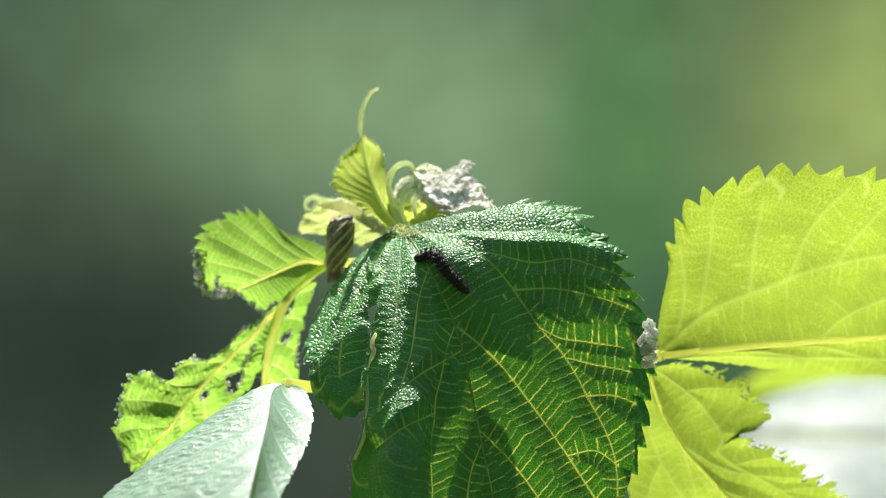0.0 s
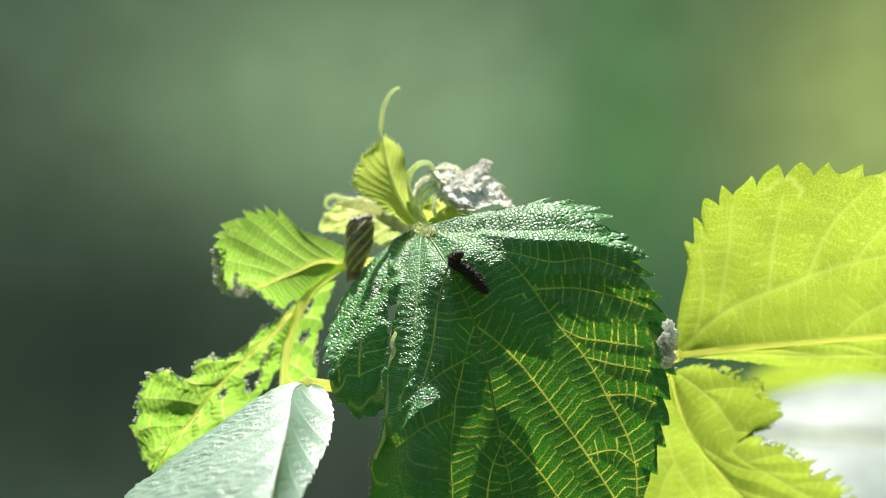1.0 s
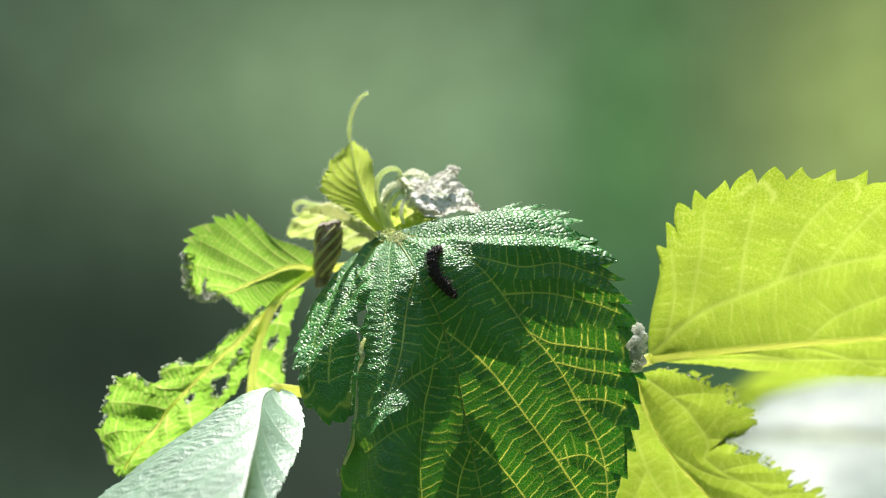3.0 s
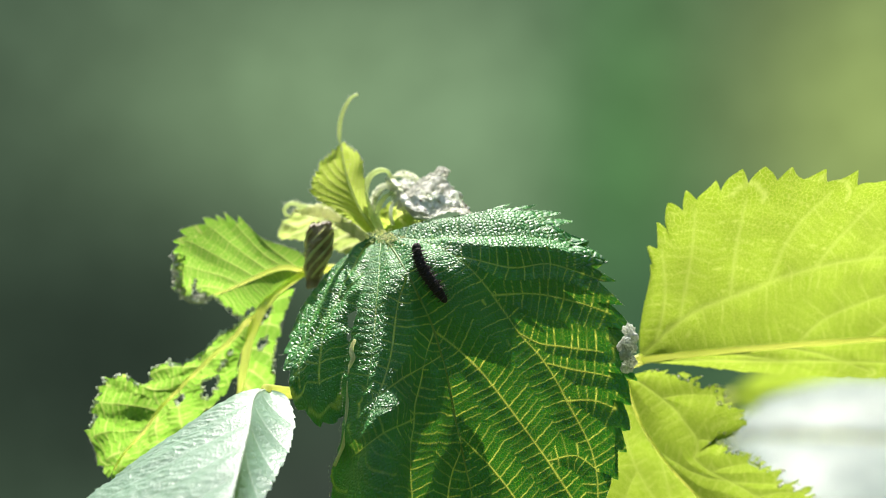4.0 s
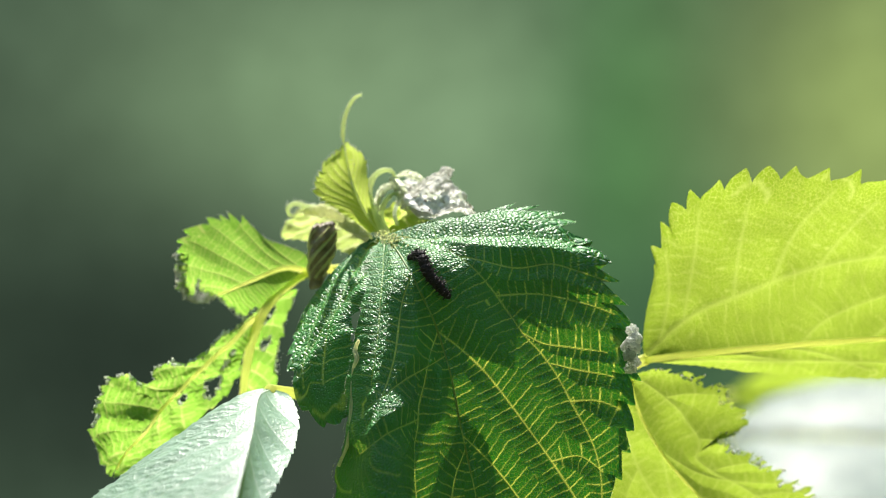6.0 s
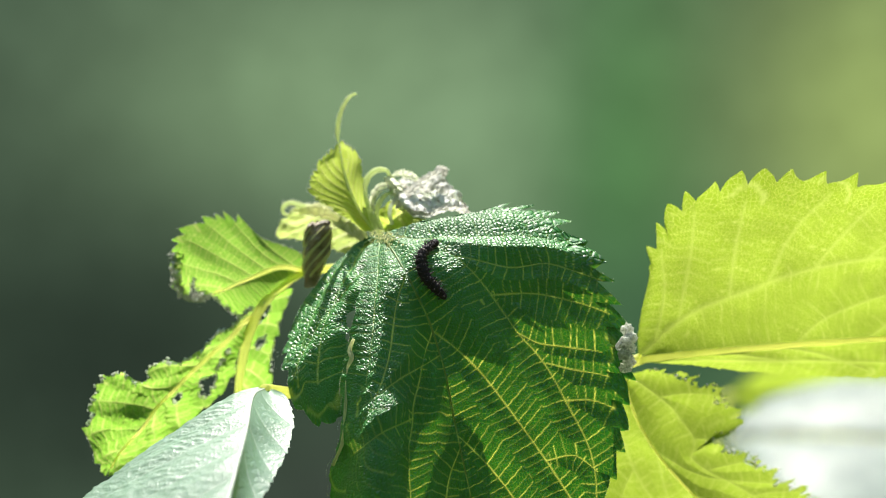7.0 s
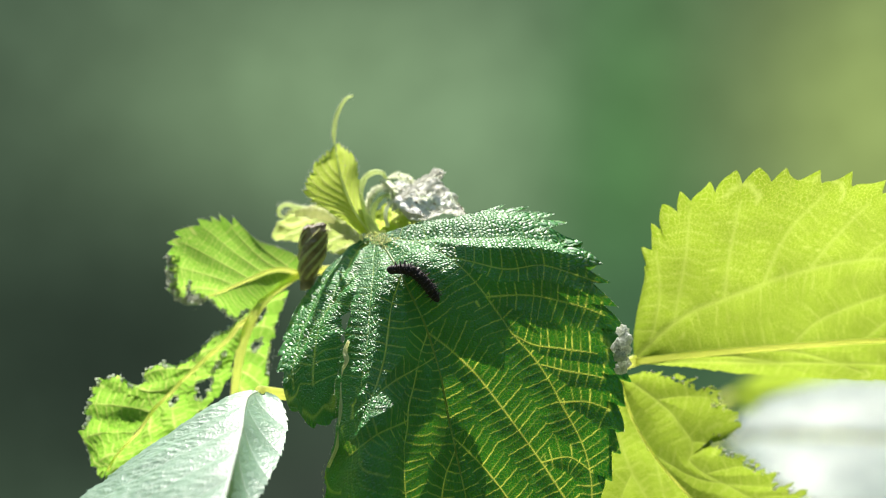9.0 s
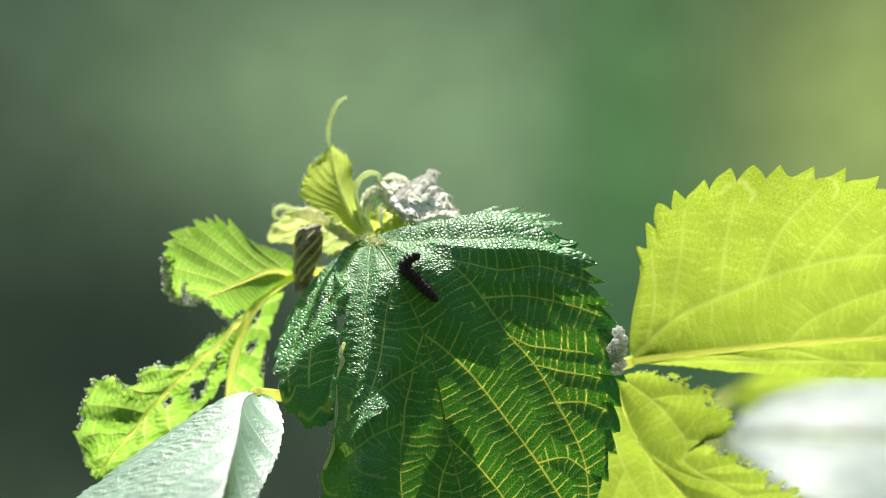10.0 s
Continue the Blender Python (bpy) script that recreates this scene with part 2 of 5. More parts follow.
class Blade:
    """A leaf blade lofted between its midrib and its two margins (knots in mm). Side +1 is the first margin."""

    def __init__(self, rib, first, second, lead=0.8, bulge=(1.0, 1.0), cols=300, rows=60, teeth=(18, 18), tooth=(1.6, 1.6), clear=0.05, slant=0.55, comb=(None, None), peak=(0.8, 0.8)):
        self.cols, self.rows = cols, rows
        m = spline(rib, cols)
        u = np.linspace(0, 1, cols)
        sides = []
        for s, (knots, bl, nt, ta, cb, pk) in enumerate(zip((first, second), bulge, teeth, tooth, comb, peak)):
            e = spline(knots, cols, lead)
            arc = np.r_[0, np.cumsum(np.linalg.norm(np.diff(e, axis=0), axis=1))]
            run = arc.copy()
            arc /= arc[-1]
            ph = arc * nt + 0.35 * np.sin(arc * nt * 1.7 + s)
            if cb:  # teeth that start some way up the margin and grow wider
                ph = (-cb[1] + np.sqrt(cb[1] ** 2 + 4 * cb[2] * np.maximum(0, run - cb[0]))) / (2 * cb[2]) + 0.12 * np.sin(run * 0.9)
            idx, ph = np.floor(ph), ph % 1.0
            saw = np.where(ph < pk, (ph / pk) ** 0.85, (1 - ph) / (1 - pk))
            size = ta * (0.75 + 0.45 * np.abs(np.sin(idx * 2.3 + s))) * np.clip(arc / 0.12 - clear * 8, 0, 1) * np.clip((1 - arc) / 0.05, 0, 1)
            if cb:
                size = ta * (0.8 + 0.35 * np.abs(np.sin(idx * 2.3 + s))) * np.clip((run - cb[0] + 2) / 4, 0, 1) * np.clip((1 - arc) / 0.05, 0, 1) * (1 - 0.5 * np.clip((arc - 0.5) / 0.2, 0, 1))
            w = np.linspace(0, 1, rows)
            along = np.gradient(e, axis=0)
            along /= np.linalg.norm(along, axis=1)[:, None] + 1e-9
            out = e - m
            far = np.linalg.norm(out, axis=1)
            out = out / (far[:, None] + 1e-9)
            out = out - along * (out * along).sum(1)[:, None] * 0.8
            out /= np.linalg.norm(out, axis=1)[:, None] + 1e-9
            ribdir = np.gradient(m, axis=0)
            nrm = np.cross(ribdir, e - m)
            nrm /= np.linalg.norm(nrm, axis=1)[:, None] + 1e-9
            if s:
                nrm = -nrm
            p = m[:, None] + (e - m)[:, None] * w[None, :, None]
            p = p + nrm[:, None] * (bl * 4 * w * (1 - w))[None, :, None] * np.minimum(1, far / (far.max() * 0.4))[:, None, None]
            edge = np.clip((w - 0.86) / 0.14, 0, 1) ** 1.2
            p = p + (out * 1.0 + along * slant)[:, None] * (saw * size)[:, None, None] * edge[None, :, None]
            sides.append((p, far, w))
        (a, fa, w), (b, fb, _) = sides
        self.p = np.concatenate([a[:, ::-1], b[:, 1:]], 1)
        self.v = np.concatenate([w[::-1], -w[1:]])
        self.u = u
        length = np.linalg.norm(np.diff(m, axis=0), axis=1).sum()
        self.uvx = np.repeat((u * length)[:, None], len(self.v), 1)
        self.uvy = np.concatenate([fa[:, None] * w[None, ::-1], -fb[:, None] * w[None, 1:]], 1)
        self.d = None

    def place(self, u, v):
        """A place on the blade."""
        i = np.clip(np.asarray(u) * (self.cols - 1), 0, self.cols - 1.001)
        j = np.clip((1 - np.asarray(v)) * 0.5 * (len(self.v) - 1), 0, len(self.v) - 1.001)
        i0, j0 = i.astype(int), j.astype(int)
        fi, fj = (i - i0)[..., None], (j - j0)[..., None]
        p = self.p
        return (p[i0, j0] * (1 - fi) + p[i0 + 1, j0] * fi) * (1 - fj) + (p[i0, j0 + 1] * (1 - fi) + p[i0 + 1, j0 + 1] * fi) * fj

    def normals(self):
        a = np.gradient(self.p, axis=0)
        b = np.gradient(self.p, axis=1)
        n = np.cross(a, b)
        n = n / (np.linalg.norm(n, axis=2)[..., None] + 1e-9)
        return -n if n[..., 1].mean() > 0 else n

    def veins(self, paths, puff=0.5, groove=0.1, spread=2.2, rung=2.0, quilt=0.06, fine=0.115):
        """paths: (u values, v values, half width at start, at end). Sinks the veins into the face and lets the tissue swell between them;
        rungs of small veins, one every `rung` mm, join the larger ones like a ladder, with quilted tissue between."""
        n = []
        for us, vs, w0, w1 in paths:
            c = spline(np.stack([us, vs], 1), 640)
            q = self.place(np.clip(c[:, 0], 0, 1), np.clip(c[:, 1], -1, 1))
            run = np.r_[0, np.cumsum(np.linalg.norm(np.diff(q, axis=0), axis=1))]
            n.append(np.c_[q, np.linspace(w0, w1, 640), run, np.full(640, len(n) * 7.3)])
        n = np.concatenate(n)
        kd = KDTree(len(n))
        for i, q in enumerate(n):
            kd.insert(q[:3], i)
        kd.balance()
        flat = self.p.reshape(-1, 3)
        near = [kd.find(q) for q in flat]
        d = np.array([h[2] for h in near]).reshape(self.p.shape[:2])
        pick = n[[h[1] for h in near]].reshape(*self.p.shape[:2], 6)
        w = pick[..., 3]
        self.mask = np.exp(-(d / w) ** 2)
        x, y = self.uvx, self.uvy
        side = np.sign(y + 0.01)
        along = (pick[..., 4] + 0.25 * d + 0.16 * np.sin(0.5 * x + 0.7 * y + pick[..., 5]) + 0.05 * np.sin(2.3 * y - 1.7 * x)) / rung
        k = np.floor(along)
        chance = np.abs(np.sin(k * 12.99 + pick[..., 5] * 3.1 + side * 1.7) * 43.7) % 1.0
        off = np.abs(along - k - 0.5 - 0.3 * (chance - 0.5)) * rung
        self.ladder = np.exp(-(off / fine) ** 2) * (0.25 + 0.75 * np.abs(np.sin(k * 5.1 + pick[..., 5])) ** 1.5) * (0.6 + 0.4 * np.exp(-(d / 3.5) ** 2))
        cushion = quilt * (1 - np.exp(-(off / 0.55) ** 2)) * (1 - np.exp(-(d / 0.9) ** 2))
        nr = self.normals()
        lift = puff * (1 - np.exp(-(d / spread) ** 2)) - groove * self.mask + cushion * (1 if puff > 0 else -1)
        fade = np.minimum(1, (np.abs(self.uvy) + 0.0) / 1.0 + 0.3)
        self.p = self.p + nr * (lift * fade)[..., None]

    def ripple(self, size, scale, seed=0):
        nr = self.normals()
        k = np.array([[fbm(self.uvx[i, j] * scale, self.uvy[i, j] * scale, seed) for j in range(0, self.p.shape[1], 4)] for i in range(0, self.p.shape[0], 4)])
        ii = np.linspace(0, k.shape[0] - 1.001, self.p.shape[0])
        jj = np.linspace(0, k.shape[1] - 1.001, self.p.shape[1])
        i0, j0 = ii.astype(int), jj.astype(int)
        fi, fj = (ii - i0)[:, None], (jj - j0)[None, :]
        k = (k[i0][:, j0] * (1 - fi) + k[i0 + 1][:, j0] * fi) * (1 - fj) + (k[i0][:, j0 + 1] * (1 - fi) + k[i0 + 1][:, j0 + 1] * fi) * fj
        self.p = self.p + nr * (size * k)[..., None]

    def build(self, name, mat, parent, at, label="", gone=None, extra=(), slot=0.0):
        """The blade as one mesh; gone(u, v) tells where it is eaten away; extra: further blades of the same leaf."""
        vs, fs, masks, rungs, uvs, base = [], [], [], [], [], 0
        for b, hole in ((self, gone), *extra):
            c, r = b.p.shape[:2]
            for i in range(c - 1):
                for j in range(r - 1):
                    if abs(b.uvy[i, j]) >= slot * (1 - 0.5 * b.u[i]) and (hole is None or not hole(b.u[i], b.v[j])):
                        fs.append((base + i * r + j, base + i * r + j + 1, base + (i + 1) * r + j + 1, base + (i + 1) * r + j))
            vs.append(b.p.reshape(-1, 3))
            masks.append(b.mask.ravel())
            rungs.append(b.ladder.ravel())
            uvs.append(np.stack([b.uvx.ravel(), b.uvy.ravel()], 1))
            base += c * r
        vs, masks, rungs, uvs = np.concatenate(vs), np.concatenate(masks), np.concatenate(rungs), np.concatenate(uvs)
        fa = np.array(fs)
        pairs = np.sort(np.concatenate([fa[:, [0, 1]], fa[:, [1, 2]], fa[:, [2, 3]], fa[:, [3, 0]]]), 1)
        uniq, count = np.unique(pairs, axis=0, return_counts=True)
        rim = np.unique(uniq[count == 1].ravel())
        side = np.concatenate([np.repeat(np.abs(q.v)[None], len(q.u), 0).ravel() for q in [self] + [e[0] for e in extra]])
        off = np.concatenate([np.abs(q.uvy).ravel() for q in [self] + [e[0] for e in extra]])
        self.eaten = vs[rim[(side[rim] < 0.96) & (off[rim] > slot + 0.6)]]
        used = np.unique(fa.ravel())
        remap = np.full(len(vs), -1)
        remap[used] = np.arange(len(used))
        fs = remap[np.array(fs)]
        ob = mesh_object(name, vs[used], fs, mat, parent, at, label)
        a = ob.data.attributes.new("vein", "FLOAT", "POINT")
        a.data.foreach_set("value", masks[used].astype(np.float32))
        a = ob.data.attributes.new("ladder", "FLOAT", "POINT")
        a.data.foreach_set("value", rungs[used].astype(np.float32))
        layer = ob.data.uv_layers.new(name="UVMap")
        layer.data.foreach_set("uv", uvs[used][fs.ravel()].astype(np.float32).ravel())
        return ob

    def rib(self, name, path, parent, at, mat, r0, r1, lift=0.0, n=50):
        """A vein as a tube that lies in the blade."""
        us, vs = path
        c = spline(np.stack([us, vs], 1), n)
        q = self.place(np.clip(c[:, 0], 0, 1), np.clip(c[:, 1], -1, 1))
        q = q + np.array([0, lift, 0])
        return tube(name, q[:: max(1, n // 14)], (r0, r1), mat, parent, at, n=n, sides=8)


def three_nerved(side=(1, -1), outer=5, inner=(0.36, 0.52, 0.68), w=0.42):
    """Main veins of a nettle-like leaf: midrib, a strong basal vein on each side, branches on both."""
    paths = [((0, 0.3, 0.6, 0.97), (0, 0, 0, 0), w * 1.25, w * 0.5)]
    lat = lambda u: 0.40 + 0.06 * u + 0.9 * max(0, u - 0.42) ** 1.25
    for s in side:
        us = np.linspace(0, 0.84, 9)
        paths.append((us, [s * min(0.97, lat(x)) for x in us], w, w * 0.4))
        for k, u0 in enumerate(np.linspace(0.12, 0.68, outer)):
            v0 = lat(u0)
            paths.append(((u0, u0 + 0.03, u0 + 0.085), (s * v0, s * (v0 + 0.45 * (0.97 - v0)), s * 0.97), w * 0.6, w * 0.25))
        for u0 in inner:
            reach = min(0.97, u0 + 0.32)
            paths.append(((u0, u0 + 0.08, (u0 + reach) / 2 + 0.04, reach), (0, s * 0.16, s * 0.42, s * 0.88), w * 0.7, w * 0.3))
    return paths


def crumbs(places, share, mat, parent, at, size=(0.18, 0.5), seed=1, label="grey-white dry crumbs along the eaten edges"):
    """Shrivelled bits of tissue left along eaten edges."""
    rng = np.random.RandomState(seed)
    bm = bmesh.new()
    bmesh.ops.create_icosphere(bm, subdivisions=2, radius=1.0)
    ball = np.array([v.co[:] for v in bm.verts])
    tri = [[v.index for v in f.verts] for f in bm.faces]
    bm.free()
    vs, fs, base = [], [], 0
    for q in places[rng.rand(len(places)) < share]:
        k = rng.uniform(*size)
        w = 1 + 0.45 * np.sin(ball @ rng.uniform(-3, 3, 3) + rng.uniform(0, 6))
        vs.append(q + rng.normal(0, 0.18, 3) + ball * w[:, None] * k * rng.uniform(0.5, 1.3, 3))
        fs += [[i + base for i in f] for f in tri]
        base += len(ball)
    ob = mesh_object("dry_crust", np.concatenate(vs), fs, mat, parent, at, label)
    return tagged(ob, kind="stuff")


def down(places, outs, parent, at, size=(0.4, 0.9), seed=3):
    """Fine white hairs that stand on stalks, ribs and young leaves."""
    rng = np.random.RandomState(seed)
    vs, fs, base = [], [], 0
    for q, o in zip(places, outs):
        d = np.asarray(o) + rng.normal(0, 0.45, 3)
        d /= np.linalg.norm(d) + 1e-9
        a = np.cross(d, rng.normal(0, 1, 3))
        a /= np.linalg.norm(a) + 1e-9
        b = np.cross(d, a)
        ln = rng.uniform(*size)
        for w, k in ((0.022, 0.0), (0.016, 0.6)):
            vs += [q + d * ln * k + w * (a * math.cos(t) + b * math.sin(t)) for t in (0, 2.1, 4.2)]
        vs.append(q + d * ln + rng.normal(0, 0.06, 3))
        fs += [(base + i, base + (i + 1) % 3, base + 3 + (i + 1) % 3, base + 3 + i) for i in range(3)]
        fs += [(base + 3 + i, base + 3 + (i + 1) % 3, base + 6) for i in range(3)]
        base += 7
    ob = mesh_object("down", vs, fs, HAIR_MAT, parent, at, "fine white hairs")
    return tagged(ob, kind="stuff")


def hair_line(knots, radius, n, seed=1):
    """Places and directions for hairs round a stalk."""
    rng = np.random.RandomState(seed)
    p = spline(knots, 200)
    k = rng.randint(0, 199, n)
    tan = p[k + 1] - p[k]
    tan /= np.linalg.norm(tan, axis=1)[:, None] + 1e-9
    o = np.cross(tan, rng.normal(0, 1, (n, 3)))
    o /= np.linalg.norm(o, axis=1)[:, None] + 1e-9
    return p[k] + o * radius * 0.9, o


def hair_rim(blade, n, seed=1, lo=0.03, hi=0.97):
    """Places and directions for hairs along both margins of a blade."""
    rng = np.random.RandomState(seed)
    i = rng.randint(int(lo * (blade.cols - 1)), int(hi * (blade.cols - 1)), n)
    left = rng.rand(n) < 0.5
    q = np.where(left[:, None], blade.p[i, 0], blade.p[i, -1])
    o = q - np.where(left[:, None], blade.p[i, 6], blade.p[i, -7])
    return q, o / (np.linalg.norm(o, axis=1)[:, None] + 1e-9)


# ---- setting: a slope that falls away behind the plant, and the far hillside, closed to a ring ----
def ground():
    ys = np.r_[np.linspace(-200, -8, 12), np.linspace(-6, 30, 40), np.linspace(36, 900, 14)]
    xs = np.r_[np.linspace(-700, -20, 10), np.linspace(-14, 14, 30), np.linspace(20, 700, 10)]
    v = [(x, y, (0 if y < 0.4 else -0.34 * min(y - 0.4, 32)) + (0.12 * fbm(x * 0.3, y * 0.3, 3) if abs(x) + abs(y) > 1.0 else 0)) for y in ys for x in xs]
    n = len(xs)
    f = [(i * n + j, i * n + j + 1, (i + 1) * n + j + 1, (i + 1) * n + j) for i in range(len(ys) - 1) for j in range(n - 1)]
    mat = plain_material("grassy_earth", (0.035, 0.055, 0.018), (0.085, 0.11, 0.035), rough=0.9, scale=14.0, relief=0.03)
    ob = mesh_object("ground", np.array(v) * 1000, f, mat)
    tagged(ob, "grassy earth slope falling away behind the plant", "ground", kind="structure")


def backdrop():
    # full ring: the unseen part behind the camera is added to darken leaf reflections
    a = np.linspace(-math.pi, math.pi, 96, endpoint=False)
    zs = np.linspace(-14, 24, 20)
    v = [(34 * math.sin(t) * (1 - 0.012 * max(0, z)), 30 * math.cos(t) * (1 - 0.012 * max(0, z)), z + (1.5 * fbm(t * 9, 0.0, 6) if z > 20 else 0)) for t in a for z in zs]
    n = len(zs)
    f = [(i * n + j, i * n + j + 1, (i + 1) % len(a) * n + j + 1, (i + 1) % len(a) * n + j) for i in range(len(a)) for j in range(n - 1)]
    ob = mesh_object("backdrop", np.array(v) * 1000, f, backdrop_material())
    tagged(ob, "glowing far wooded hillside, light and shade painted in soft greens, out of focus", "hillside", kind="structure")


ground()
backdrop()

# ---- the plant: one object rooted in the ground, its leaves are parts ----
# Places are in mm, from a point 1 m above the ground.
ROOT = Vector((-0.004, 0.034, 0.0))
plant = tagged(new("nettle_plant"), "green nettle-like shrub shoot with broad toothed leaves, partly eaten", "plant")
plant.location = ROOT
ROOT_MM = np.array((ROOT.x * 1000, ROOT.y * 1000, -1000.0))


def hang(ob, pivot):
    """Puts a part whose mesh starts at pivot (mm) into the plant's space."""
    ob.location = (np.array(pivot) - ROOT_MM) * MM
    return ob


def stem():
    knots = [(-4, 34, -1000), (-8, 36, -700), (-2, 33, -350), (4, 30, -140), (0, 26, -60), (-6, 16, -18), (-8.7, 16, 2.8), (-9.4, 17, 5.2)]
    hang(tube("stem", knots, (4.2, 4.0, 3.4, 2.6, 2.2, 1.6, 1.1, 0.7), STEM_MAT, plant, ROOT_MM, "hairy pale green stem", n=90, sides=12), ROOT_MM)
    for name, k, r in (
        ("petiole", [(-8.2, 17, 0.1), (-7.9, 12, 2.0), (-8.2, 4, 3.9)], (0.9, 0.8, 0.8)),
        ("petiole", [(-2, 24, -50), (14.1, 22, -24.3), (35.7, 16, -25.8), (46.3, 11, -22.3)], (1.3, 1.2, 1.3)),
        ("petiole", [(2, 28, -90), (24.1, 26, -39.2), (37.0, 18, -30.1), (44.0, 14, -25.7)], (1.3, 1.1, 1.0)),
        ("petiole", [(-6, 18, -22), (-15.1, 22, -3.5), (-21.3, 24, -3.1), (-25.4, 24, -3.8)], (1.2, 1.0, 0.9)),
        ("petiole", [(-2, 26, -60), (-17.4, 18, -30.1), (-26.4, 4, -28.9), (-32.3, -6, -27.5)], (1.4, 1.3, 1.2)),
    ):
        hang(tube(name, k, r, RIB_MAT, plant, ROOT_MM, "yellow-green leaf stalk", n=30, sides=10), ROOT_MM)


stem()


# the broad leaf on which the caterpillar sits
BROAD_AT = (-8.1, 3, 4.2)


def eased(x, xs, ys, soft=2.5):
    """A smooth curve through a few places."""
    g = np.linspace(-60, 60, 601)
    k = np.exp(-(np.linspace(-12, 12, 121) / soft) ** 2)
    pad = np.pad(np.interp(g, xs, ys), 60, mode="edge")
    return np.interp(x, g, np.convolve(pad, k / k.sum(), "valid"))


def drape(p):
    """Bends the broad leaf over: nearly level along its top, then hanging, with the longest shoulder beside the tear."""
    p = np.array(p, float)
    x, z = p[..., 0] * 520 / (520 + p[..., 1]), p[..., 2] * 520 / (520 + p[..., 1])
    top = eased(x, (-30, -26, -22, -16, -9, 0, 10, 20, 30, 42), (-15, -12.5, -6.5, 0.5, 5, 6.4, 7.7, 8.0, 4.5, -2))
    shoulder = eased(x, (-30, -22, -13, -8, -2, 4, 12, 20, 30, 42), (9, 11, 12, 10.5, 8.2, 7.4, 7.0, 6.0, 4.5, 3.8))
    fall = eased(x, (-30, -16, -11, -7, -2, 8, 42), (0.20, 0.24, 0.60, 0.54, 0.26, 0.12, 0.08), 2.0)
    h = np.maximum(-6, top - z)
    r = h / shoulder
    g = np.linspace(-60, 60, 601)
    lean = np.cumsum(eased(g, (-30, -20, -13, -9, -5, -1, 10, 25, 42), (0.0, -0.08, -0.5, -0.85, -0.55, -0.05, 0.05, 0.12, 0.25))) * 0.2
    y = 2.0 + np.interp(x, g, lean - lean[280]) - fall * (np.minimum(h, 40) + 0.3 * np.maximum(0, h - 40)) - (1.8 - fall) * shoulder * 0.886 * np.tanh(1.128 * r + 0.1 * r ** 3)
    return np.stack([x * (520 + y) / 520, y, z * (520 + y) / 520], -1)


